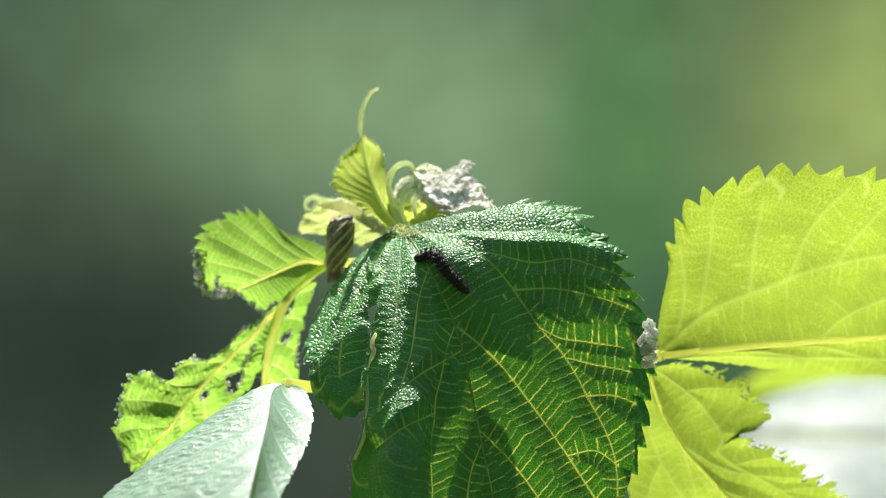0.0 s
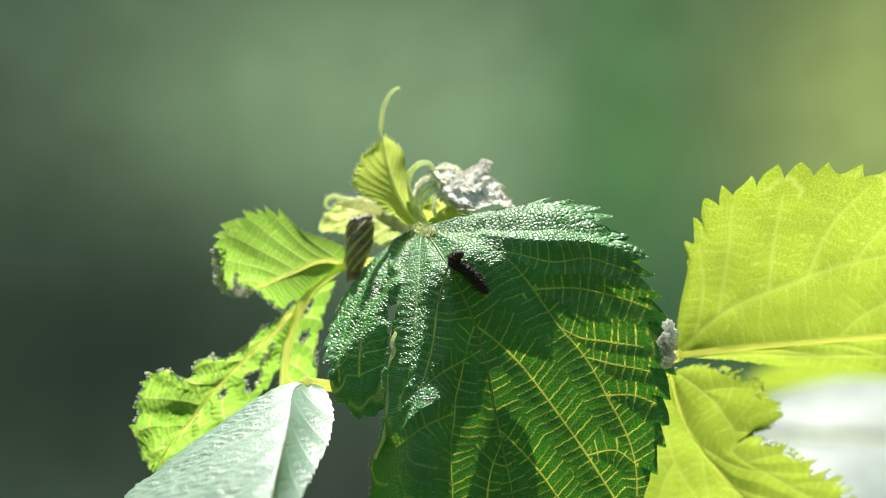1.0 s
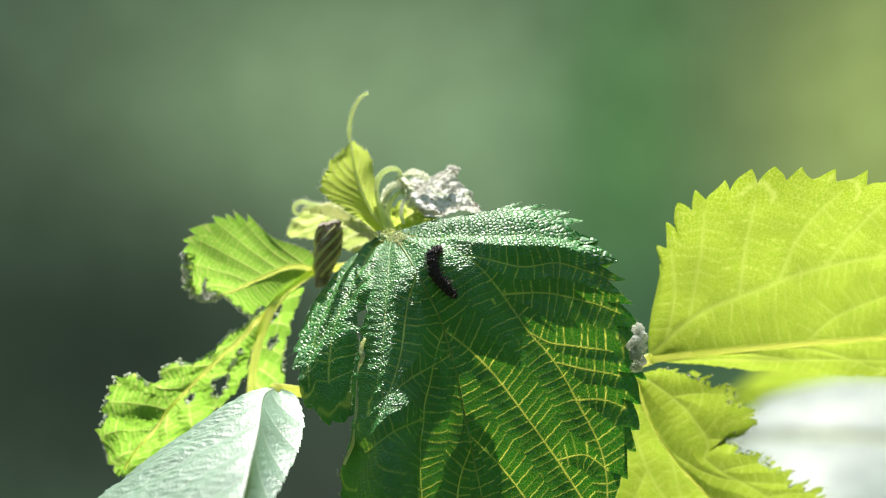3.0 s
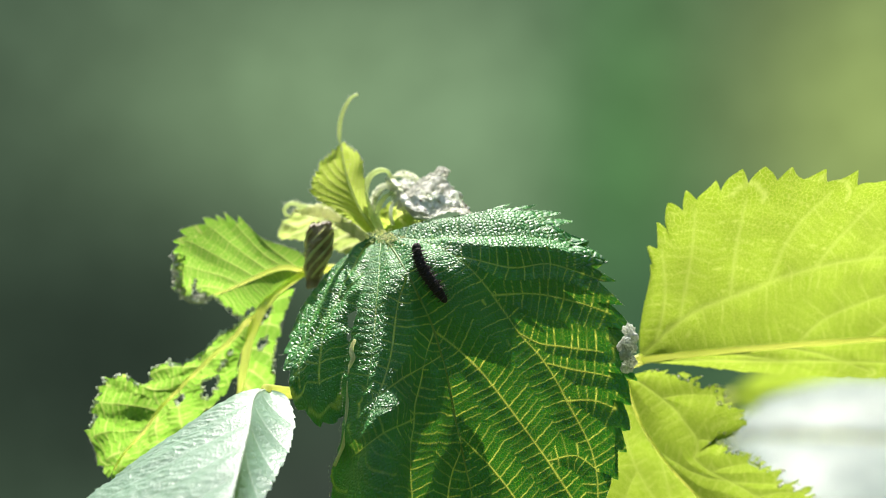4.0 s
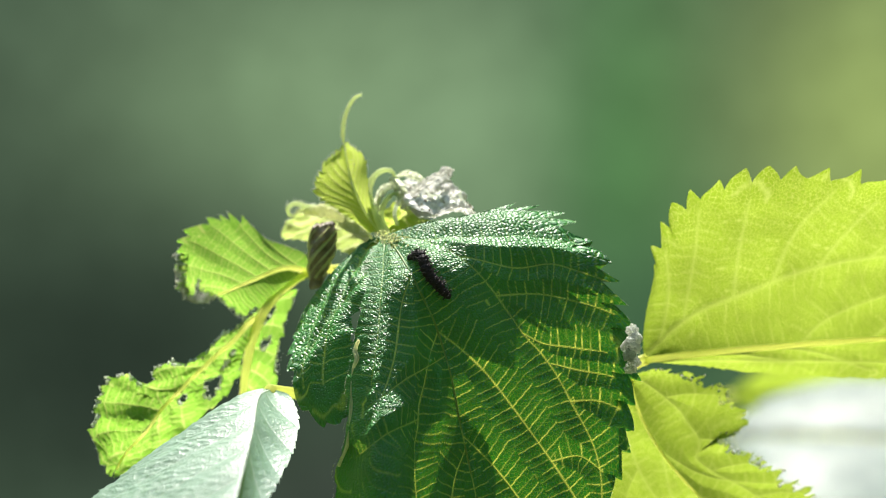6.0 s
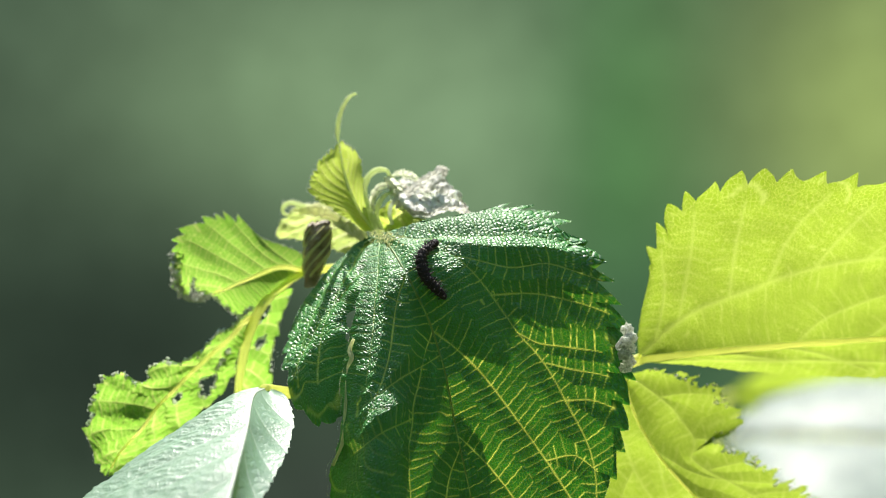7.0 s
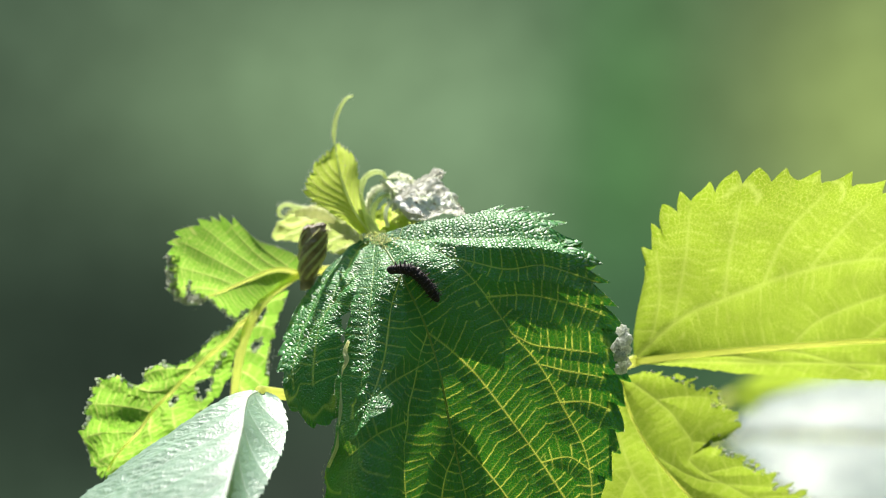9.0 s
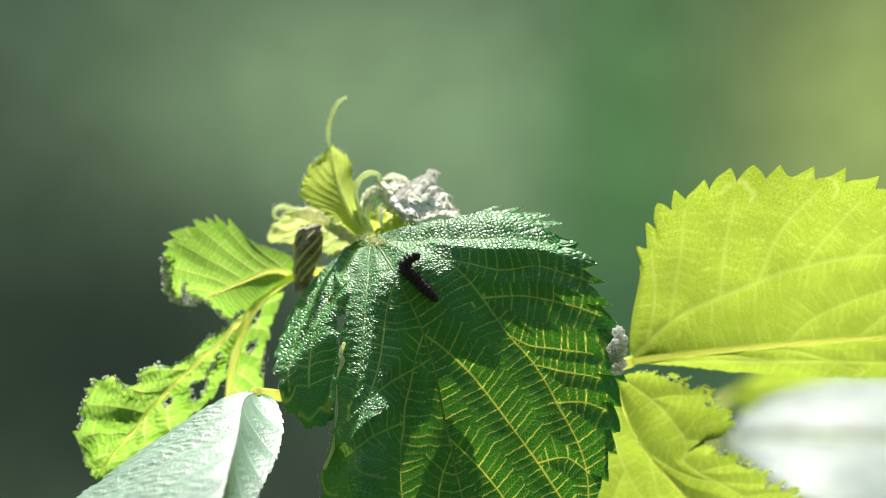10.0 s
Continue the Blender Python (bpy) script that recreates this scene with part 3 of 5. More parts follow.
def broad_leaf():
    ridge = [(-9.2, 2, 3.9), (-10.4, -7, -1.0), (-11.4, -15, -7.8), (-12.7, -21, -14.5), (-13.4, -24, -18.3)]
    b = Blade(
        [(-8.5, 3, 4.0), (-5.3, -7, 0.1), (-1.8, -15, -6.1), (2.1, -18.5, -14.5), (5.2, -19.5, -25.8), (7.6, -20, -38.1), (10.3, -20, -51.6), (11.9, -19, -67.5)],
        [(-8.2, 4, 4.2), (-1.7, 5, 5.2), (7.8, 3.5, 6.9), (17.1, 1.8, 8.2), (26.8, -1.4, 5.1), (33.4, -3.6, -1.9), (38.5, -6, -12.0), (40.4, -7, -24.3), (39.7, -7, -35.7), (37.3, -8, -47.1), (29.4, -10, -59.5), (11.9, -19, -68.1)],
        ridge + [(-14.1, -31, -25.2), (-14.3, -37.5, -32.4), (-14.7, -39, -36.1), (-17.3, -40, -40.7), (-16.8, -40, -44.2), (-17.3, -40, -48.5), (-10.3, -33, -57.9), (11.9, -19, -68.1)],
        lead=0.82, bulge=(1.2, 1.2), cols=560, rows=150, teeth=(27, 22), tooth=(3.2, 0.5), clear=0.08, slant=0.85, comb=((21.0, 4.0, 0.05), None))
    b.p = drape(b.p)
    w = 0.16
    paths = [((0, 0.3, 0.6, 0.97), (0, 0, 0, 0), 0.2, 0.15),
             ((0.02, 0.06, 0.19, 0.26, 0.39, 0.45, 0.53, 0.62, 0.70), (0.18, 0.2, 0.3, 0.35, 0.43, 0.54, 0.67, 0.85, 0.97), w, 0.13),
             ((0.38, 0.46, 0.54, 0.61, 0.69, 0.74), (0, 0.16, 0.3, 0.45, 0.7, 0.95), w, 0.13),
             ((0.63, 0.68, 0.74, 0.83), (0, 0.15, 0.34, 0.75), w, 0.13),
             ((0.80, 0.86, 0.92), (0, 0.3, 0.8), w, 0.13),
             ((0.02, 0.1, 0.22, 0.36), (-0.3, -0.45, -0.6, -0.8), w, 0.13),
             ((0.38, 0.43, 0.54, 0.66, 0.78), (0, -0.22, -0.36, -0.5, -0.8), w, 0.13),
             ((0.66, 0.70, 0.76, 0.86), (0, -0.17, -0.32, -0.8), w, 0.13),
             ((0.22, 0.27, 0.36, 0.44), (0, -0.3, -0.55, -0.85), 0.16, 0.12)]
    for us, vs in (((0.12, 0.19, 0.22, 0.24), (0.26, 0.58, 0.83, 0.95)), ((0.22, 0.27, 0.28, 0.31), (0.33, 0.55, 0.81, 0.97)), ((0.32, 0.33, 0.35, 0.37), (0.38, 0.62, 0.8, 0.96)),
                   ((0.40, 0.42, 0.43, 0.44), (0.44, 0.53, 0.69, 0.9)), ((0.46, 0.47, 0.48), (0.57, 0.7, 0.92)), ((0.53, 0.525, 0.53), (0.67, 0.81, 0.94)), ((0.65, 0.63, 0.65), (0.56, 0.74, 0.92)), ((0.44, 0.41, 0.40), (0.0, -0.5, -0.85)), ((0.52, 0.5, 0.5), (-0.34, -0.6, -0.85))):
        paths.append((us, vs, 0.15, 0.1))
    b.veins(paths, puff=1.2, groove=0.12, spread=3.0, rung=1.9, quilt=0.10, fine=0.10)
    b.ripple(0.4, 0.13, 17)
    lobe = Blade(
        ridge[:4] + [(-13.6, -26, -22.1), (-14.1, -29, -28.6), (-15.3, -29, -31.7)],
        [(-9.2, 2, 3.9), (-10.9, -4, 0.1), (-11.4, -14, -7.9), (-12.1, -20, -14.5), (-13.3, -26, -22.1), (-14.0, -29, -28.6), (-15.2, -29, -31.7)],
        [(-9.4, 3, 3.6), (-15.8, -2, -1.3), (-22.1, -9, -8.2), (-25.8, -16, -16.0), (-26.1, -21, -22.3), (-24.1, -24, -28.9), (-19.9, -26, -32.7), (-15.4, -28, -31.9)],
        lead=0.9, bulge=(0.2, 2.2), cols=220, rows=50, teeth=(1, 11), tooth=(0.0, 1.3), clear=0.5)
    lobe.p = drape(lobe.p)
    lobe.p[..., 1] += 3.0 * np.exp(-((lobe.p[..., 0] + 13.5) / 4.0) ** 2) * np.clip((-5 - lobe.p[..., 2]) / 9, 0, 1)
    lobe.veins([((0.05, 0.4, 0.8), (-0.15, -0.35, -0.55), 0.35, 0.2), ((0.1, 0.5, 0.75), (-0.5, -0.7, -0.9), 0.3, 0.15), ((0.3, 0.5, 0.7), (-0.1, -0.4, -0.9), 0.25, 0.15)], puff=0.8, groove=0.1)
    lobe.ripple(0.5, 0.16, 19)

    def gone(u, v):
        return v < -0.985 + 0.03 * fbm(u * 30, 2.0, 5) and 0.30 < u < 0.60

    def lobe_gone(u, v):
        return v > 0.0 or (u > 0.5 and v > -0.05 - 0.08 * fbm(u * 22, 0.5, 9) - 0.06 * max(0, 1 - ((u - 0.57) / 0.07) ** 2))

    ob = b.build("leaf", BROAD_MAT, plant, BROAD_AT, "broad dark green toothed leaf, puckered, hanging, torn on one side", gone, [(lobe, lobe_gone)])
    hang(ob, BROAD_AT)
    b.rib("midrib", ((0.0, 0.3, 0.6, 0.97), (0, 0, 0, 0)), ob, BROAD_AT, GROOVE_MAT, 0.3, 0.14, lift=0.15)
    tube("torn_edge", drape([(-13.0, -23.2, -16.6), (-13.6, -24.2, -18.0), (-13.7, -25.3, -19.0), (-13.3, -26.3, -20.1), (-14.0, -28.3, -22.0), (-14.1, -31.4, -25.2), (-14.3, -38, -32.4), (-14.7, -39, -35.4), (-16.6, -40, -40.0)]) + np.array((-0.2, -2.2, 0)), (0.3, 0.5, 0.25, 0.45, 0.35, 0.4, 0.35, 0.25), FUZZ_MAT, ob, BROAD_AT, "dry pale torn edge", n=60, sides=8, wob=0.5)
    q1, o1 = hair_rim(b, 700, 3, 0.05, 0.8)
    q2, o2 = hair_rim(lobe, 300, 3)
    keep = q2[:, 0] < -12.0
    down(np.r_[q1, q2[keep]], np.r_[o1, o2[keep]], ob, BROAD_AT, (0.2, 0.45), 8)
    rng = np.random.RandomState(2)
    tuft = np.array((-7.2, -1, 3.4)) + rng.normal(0, 1, (260, 3)) * np.array((1.5, 0.6, 0.5)) + rng.normal(0, 1, (260, 1)) * np.array((1.0, -0.9, -0.6))
    crumbs(drape(tuft) + np.array((0, -0.5, 0.2)), 1.0, FUZZ_MAT, ob, BROAD_AT, (0.06, 0.2), 14, "cream downy patch at the leaf base")
    return ob, b


BROAD_LEAF, BROAD_BLADE = broad_leaf()


# the leaf that the sun shines through
GLOW_AT = (45.9, 11, -22.3)


def glow_leaf():
    b = Blade(
        [(45.7, 11, -22.6), (57.0, 12, -21.4), (74.0, 14, -20.1), (94.5, 16, -18.8), (118.5, 20, -18.3), (144.9, 28, -19.6)],
        [(45.6, 11, -22.3), (46.1, 10, -14.2), (47.4, 9, -7.0), (48.4, 8, -0.7), (50.5, 6, 3.9), (52.7, 5, 7.2), (56.5, 3, 10.9), (61.2, 2, 12.6), (66.0, 0, 14.0), (71.3, -1, 14.5), (77.6, -2, 15.1), (84.6, -2, 14.3), (93.9, -2, 12.9), (110.3, 4, 4.8), (127.3, 16, -7.1), (144.9, 28, -19.3)],
        [(45.9, 11, -23.0), (53.5, 13, -23.9), (68.2, 16, -25.3), (95.2, 20, -27.1), (119.9, 26, -26.3), (144.9, 28, -19.8)],
        lead=0.72, bulge=(-2.0, 0.2), cols=460, rows=70, teeth=(19, 20), tooth=(3.2, 0.4), clear=0.06, slant=0.25, comb=((20.0, 3.9, 0.13), None), peak=(0.68, 0.8))
    side = ((0.005, 0.02, 0.09, 0.16, 0.22, 0.32, 0.44, 0.58, 0.72), (0.19, 0.2, 0.25, 0.29, 0.33, 0.43, 0.54, 0.72, 0.95))
    paths = [((0, 0.3, 0.6, 0.97), (0, 0, 0, 0), 0.9, 0.4), (*side, 0.75, 0.3), ((0.0, 0.2, 0.5, 0.8), (-0.4, -0.42, -0.6, -0.95), 0.5, 0.2)]
    for us, vs in (((0.04, 0.08, 0.09), (0.22, 0.51, 0.91)), ((0.10, 0.14, 0.15), (0.25, 0.68, 0.93)), ((0.20, 0.21, 0.22), (0.32, 0.62, 0.9)), ((0.27, 0.30, 0.34), (0.39, 0.7, 0.94)),
                   ((0.35, 0.38, 0.41), (0.46, 0.68, 0.9)), ((0.44, 0.48, 0.52), (0.54, 0.75, 0.92)), ((0.34, 0.39, 0.47, 0.6), (0, 0.14, 0.26, 0.5)), ((0.5, 0.56, 0.7), (0, 0.2, 0.6)), ((0.3, 0.36, 0.42), (0, -0.3, -0.8)), ((0.15, 0.2, 0.25), (0, -0.2, -0.4))):
        paths.append((us, vs, 0.45, 0.3))
    b.veins(paths, puff=-0.25, groove=-0.1)
    b.ripple(0.5, 0.05, 2)
    ob = hang(b.build("leaf", GLOW_MAT, plant, GLOW_AT, "sunlit yellow-green toothed leaf seen from beneath", slot=0.75), GLOW_AT)
    b.rib("midrib", ((0.0, 0.3, 0.6, 0.97), (0, 0, 0, 0)), ob, GLOW_AT, RIB_MAT, 0.8, 0.4, lift=-0.1)
    return ob


GLOW_LEAF = glow_leaf()

BITTEN_AT = (44.0, 14, -25.7)


def bitten_leaf():
    b = Blade(
        [(43.7, 14, -25.7), (46.3, 16, -33.6), (52.2, 18, -43.4), (61.5, 20, -53.6), (75.4, 24, -66.6), (91.0, 30, -79.0)],
        [(44.0, 14, -25.3), (50.1, 15, -24.5), (58.6, 16, -25.2), (64.4, 16, -27.4), (68.4, 17, -31.3), (70.8, 17, -35.4), (68.6, 17, -37.8), (63.8, 17, -38.5), (67.9, 18, -41.1), (74.5, 18, -43.4), (80.7, 19, -47.4), (87.0, 20, -51.9), (94.9, 24, -63.5), (91.0, 30, -79.0)],
        [(43.5, 14, -25.8), (39.6, 20, -33.9), (38.7, 24, -46.4), (44.9, 26, -61.3), (63.6, 28, -75.1), (91.0, 30, -79.3)],
        lead=0.85, bulge=(-1.5, -1.0), cols=330, rows=70, teeth=(26, 16), tooth=(1.1, 1.0))
    b.veins(three_nerved(outer=5, inner=(0.25, 0.42, 0.6)), puff=-0.5, groove=-0.1)

    def gone(u, v):
        e = 0.10 * fbm(u * 26, v * 9, 4)
        if v > 0.97 + e * 0.6:
            return True
        return v > 0.97 - 0.22 * abs(fbm(u * 45, 1.0, 8)) or v > 0.8 and fbm(u * 60, v * 10, 15) > 0.45

    ob = hang(b.build("leaf", GLOW_MAT, plant, BITTEN_AT, "backlit yellow-green leaf with bitten ragged edge", gone, slot=0.25), BITTEN_AT)
    crumbs(b.eaten, 0.10, DRY_MAT, ob, BITTEN_AT, (0.10, 0.35), seed=9)
    b.rib("midrib", ((0.0, 0.3, 0.6, 0.97), (0, 0, 0, 0)), ob, BITTEN_AT, RIB_MAT, 0.3, 0.18, lift=0.1)
    return ob


BITTEN_LEAF = bitten_leaf()

CHEWED_AT = (-25.2, 24, -3.5)


def chewed_leaf():
    rib = [(-25.0, 24, -3.3), (-29.1, 22, -6.2), (-33.3, 20, -10.6), (-36.2, 20, -16.9), (-37.8, 22, -24.3), (-38.8, 26, -31.8)]
    a = Blade(
        rib[:1] + [(-29.7, 22, -2.6), (-36.9, 20, -5.5), (-41.7, 19, -7.8), (-47.2, 20, -9.8)],
        [(-24.7, 24, -2.6), (-25.7, 24, 0.1), (-29.2, 23, 1.8), (-34.0, 22, 3.4), (-37.0, 21, 5.2), (-40.6, 20, 6.8), (-45.1, 19, 6.7), (-49.1, 18, 4.7), (-51.2, 17, 2.1), (-51.7, 18, -3.5), (-50.8, 20, -9.0)],
        [(-25.1, 24, -4.0), (-28.5, 22, -6.0), (-32.1, 20, -9.1), (-34.9, 20, -12.8), (-38.1, 20, -13.6), (-41.2, 20, -11.7), (-44.0, 20, -9.6), (-47.1, 20, -10.2)],
        lead=0.9, bulge=(-0.2, -0.2), cols=260, rows=50, teeth=(15, 3), tooth=(1.7, 0.3), clear=0.3)
    a.veins([((0, 0.5, 0.95), (0, 0, 0), 0.6, 0.25)] + [((u0, u0 + 0.12, u0 + 0.2), (0, 0.45, 0.95), 0.2, 0.1) for u0 in (0.06, 0.2, 0.34, 0.48, 0.62, 0.76)], puff=0.25, groove=0.1, rung=0.85, quilt=0.2)
    c = Blade(
        [(-35.5, 20, -13.2), (-40.4, 18, -18.3), (-46.3, 16, -24.0), (-52.1, 14, -30.1), (-57.9, 12, -37.6), (-62.5, 12, -43.7), (-64.8, 12, -48.0)],
        [(-34.5, 20, -11.5), (-39.0, 17, -15.0), (-42.6, 15, -16.3), (-45.0, 14, -19.0), (-46.3, 13, -21.4), (-48.4, 12, -23.0), (-50.8, 11.5, -23.9), (-52.4, 11, -23.0), (-54.2, 11, -22.6), (-56.0, 10.5, -23.9), (-56.9, 10, -27.0),
         (-60.3, 10, -27.9), (-62.0, 9.5, -26.0), (-66.2, 9, -25.9), (-68.0, 8.5, -30.2), (-69.5, 8.5, -35.7), (-67.8, 9, -41.2), (-64.8, 12, -48.0)],
        [(-35.2, 20, -13.5), (-37.6, 19, -19.3), (-41.0, 20, -29.0), (-47.1, 20, -35.1), (-53.9, 20, -41.2), (-59.6, 16, -45.7), (-64.6, 12, -48.0)],
        lead=0.95, bulge=(1.0, 1.0), cols=300, rows=60, teeth=(15, 8), tooth=(1.1, 0.8), clear=0.0, peak=(0.55, 0.8))
    c.veins([((0, 0.5, 0.98), (0, 0, 0), 0.6, 0.25)] + [((u0, u0 + 0.05, u0 + 0.1), (0, s * 0.45, s * 0.95), 0.2, 0.1) for s in (1, -1) for u0 in (0.2, 0.34, 0.48, 0.62, 0.74, 0.86)], puff=0.45, groove=0.1, rung=1.2, quilt=0.2)
    c.ripple(1.0, 0.16, 23)
    d = Blade(
        rib[2:],
        [(-33.3, 20, -10.3), (-35.9, 20, -14.7), (-37.7, 21, -20.6), (-39.1, 23, -26.7), (-39.0, 26, -32.1)],
        [(-31.1, 20, -8.1), (-27.8, 23, -7.0), (-30.1, 24, -13.9), (-31.4, 26, -24.4), (-32.5, 27, -29.4), (-38.6, 26, -32.1)],
        lead=1.0, bulge=(0.5, 0.5), cols=200, rows=50, teeth=(8, 8), tooth=(0.8, 0.5), clear=0.0)
    d.veins([((0, 0.5, 0.98), (0, 0, 0), 0.6, 0.4)] + [((u0, u0 + 0.06, u0 + 0.14), (0, q * 0.45, q * 0.95), 0.3, 0.15) for q in (1, -1) for u0 in (0.05, 0.25, 0.45, 0.65, 0.8)], puff=0.5, groove=0.1)

    def a_gone(u, v):
        return v < -0.88 + 0.3 * fbm(u * 12, 0.3, 3) and u > 0.35 or (u > 0.90 + 0.12 * fbm(v * 6, 1.2, 6) and v < 0.6)

    def bite(u, v, cu, cv, ru, rv, e):
        return ((u - cu) / ru) ** 2 + ((v - cv) / rv) ** 2 < 1 + e

    def c_gone(u, v):
        e = 1.2 * fbm(u * 20, v * 5, 12)
        if bite(u, v, 0.37, -0.62, 0.055, 0.22, e) or bite(u, v, 0.51, -0.22, 0.024, 0.11, e) or bite(u, v, 0.25, -0.45, 0.03, 0.10, e) or bite(u, v, 0.19, -0.42, 0.015, 0.12, e):
            return True
        return (u < 0.80 and v > 0.97 - 0.2 * max(0, fbm(u * 11, 4.0, 2) + 0.05) - 0.10 * abs(fbm(u * 40, 1.0, 2))) or (v < -0.95 and u < 0.5)

    def d_gone(u, v):
        e = 1.4 * fbm(u * 9, v * 4, 22)
        return bite(u, v, 0.19, -0.30, 0.06, 0.16, e) or bite(u, v, 0.45, -0.52, 0.06, 0.18, e) or v > 0.9 + 0.3 * e or v < -0.96 + 0.1 * e

    ob = a.build("leaf", YOUNG_MAT, plant, CHEWED_AT, "yellow-green leaf riddled with feeding holes, ragged edges", a_gone, [(c, c_gone), (d, d_gone)], slot=0.5)
    hang(ob, CHEWED_AT)
    crumbs(a.eaten, 0.38, SILVER_MAT, ob, CHEWED_AT, (0.10, 0.34), seed=3)
    rng = np.random.RandomState(5)
    few = a.eaten[rng.rand(len(a.eaten)) < 0.7]
    down(few, rng.normal(0, 1, few.shape), ob, CHEWED_AT, (0.2, 0.55), 17)
    rag = np.array([(-52.3, 18, 0.1), (-52.3, 18, -3.5), (-51.9, 19, -6.2), (-51.0, 20, -8.6), (-49.1, 20, -9.6), (-46.9, 20, -9.6), (-44.9, 20, -8.6)])
    rag = spline(rag, 200)[rng.randint(0, 200, 620)] + rng.normal(0, 0.5, (620, 3))
    crumbs(rag[:420], 1.0, DRY_MAT, ob, CHEWED_AT, (0.08, 0.32), 6, "shrivelled grey crust on the leaf edge")
    crumbs(rag[420:], 1.0, SILVER_MAT, ob, CHEWED_AT, (0.06, 0.22), 8, "whitish flakes on the crust")
    q1, o1 = hair_line(rib, 0.7, 260, 3)
    q2, o2 = hair_rim(a, 420, 4)
    q3, o3 = hair_rim(c, 120, 5, 0.84)
    q4, o4 = hair_rim(d, 160, 6)
    down(np.r_[q1, q2, q3, q4], np.r_[o1, o2, o3, o4], ob, CHEWED_AT, (0.25, 0.6), 7)
    tube("midrib", rib, (0.85, 1.0, 1.1, 1.0, 0.8), YELLOW_MAT, ob, CHEWED_AT, n=40)
    a.rib("side_vein", ((0.0, 0.5, 0.9), (0, 0, 0)), ob, CHEWED_AT, YELLOW_MAT, 0.7, 0.2, lift=-0.1)
    c.rib("side_vein", ((0.0, 0.5, 0.98), (0, 0, 0)), ob, CHEWED_AT, YELLOW_MAT, 0.6, 0.25, lift=-0.1)
    return ob


CHEWED_LEAF = chewed_leaf()

PALE_AT = (-30.6, -4, -27.7)


def pale_leaf():
    b = Blade(
        [(-32.4, -5, -27.5), (-34.0, -16, -28.2), (-34.1, -34, -33.8), (-34.9, -52, -40.9), (-36.1, -66, -48.9), (-38.3, -76, -57.8)],
        [(-32.7, -5, -27.3), (-37.9, -8, -28.9), (-45.6, -12, -33.4), (-55.6, -20, -40.5), (-64.9, -30, -47.9), (-70.3, -42, -55.8), (-60.4, -60, -62.0), (-38.5, -76, -58.0)],
        [(-32.0, -5, -27.5), (-28.5, -9, -28.6), (-26.4, -16, -32.2), (-26.4, -28, -37.0), (-28.2, -40, -41.4), (-31.1, -53, -47.2), (-34.0, -68, -52.8), (-38.1, -76, -58.0)],
        lead=0.9, bulge=(-1.2, 1.0), cols=300, rows=60, teeth=(18, 20), tooth=(0.6, 0.4))
    b.veins([((0, 0.5, 0.98), (0, 0, 0), 0.5, 0.3)] + [((u0, u0 + 0.06, u0 + 0.12), (0, s * 0.45, s * 0.95), 0.4, 0.2) for s in (1, -1) for u0 in (0.06, 0.2, 0.34, 0.48, 0.62, 0.76)], puff=0.45, groove=0.1, spread=3.2)
    crease = np.array([[fbm(0.9 * b.uvx[i, j] + 0.5 * b.uvy[i, j], 0.35 * b.uvy[i, j], 40) for j in range(b.p.shape[1])] for i in range(b.cols)])
    b.p = b.p + b.normals() * (0.22 * crease * np.clip(b.v / 0.35, 0, 1))[..., None]
    ob = hang(b.build("leaf", PALE_MAT, plant, PALE_AT, "glossy green leaf glaring white in the sun"), PALE_AT)
    b.rib("midrib", ((0.0, 0.5, 0.97), (0, 0, 0)), ob, PALE_AT, SILVER_MAT, 0.09, 0.06, lift=0.1)
    return ob


PALE_LEAF = pale_leaf()

YOUNG_AT = (-9.4, 17, 5.2)


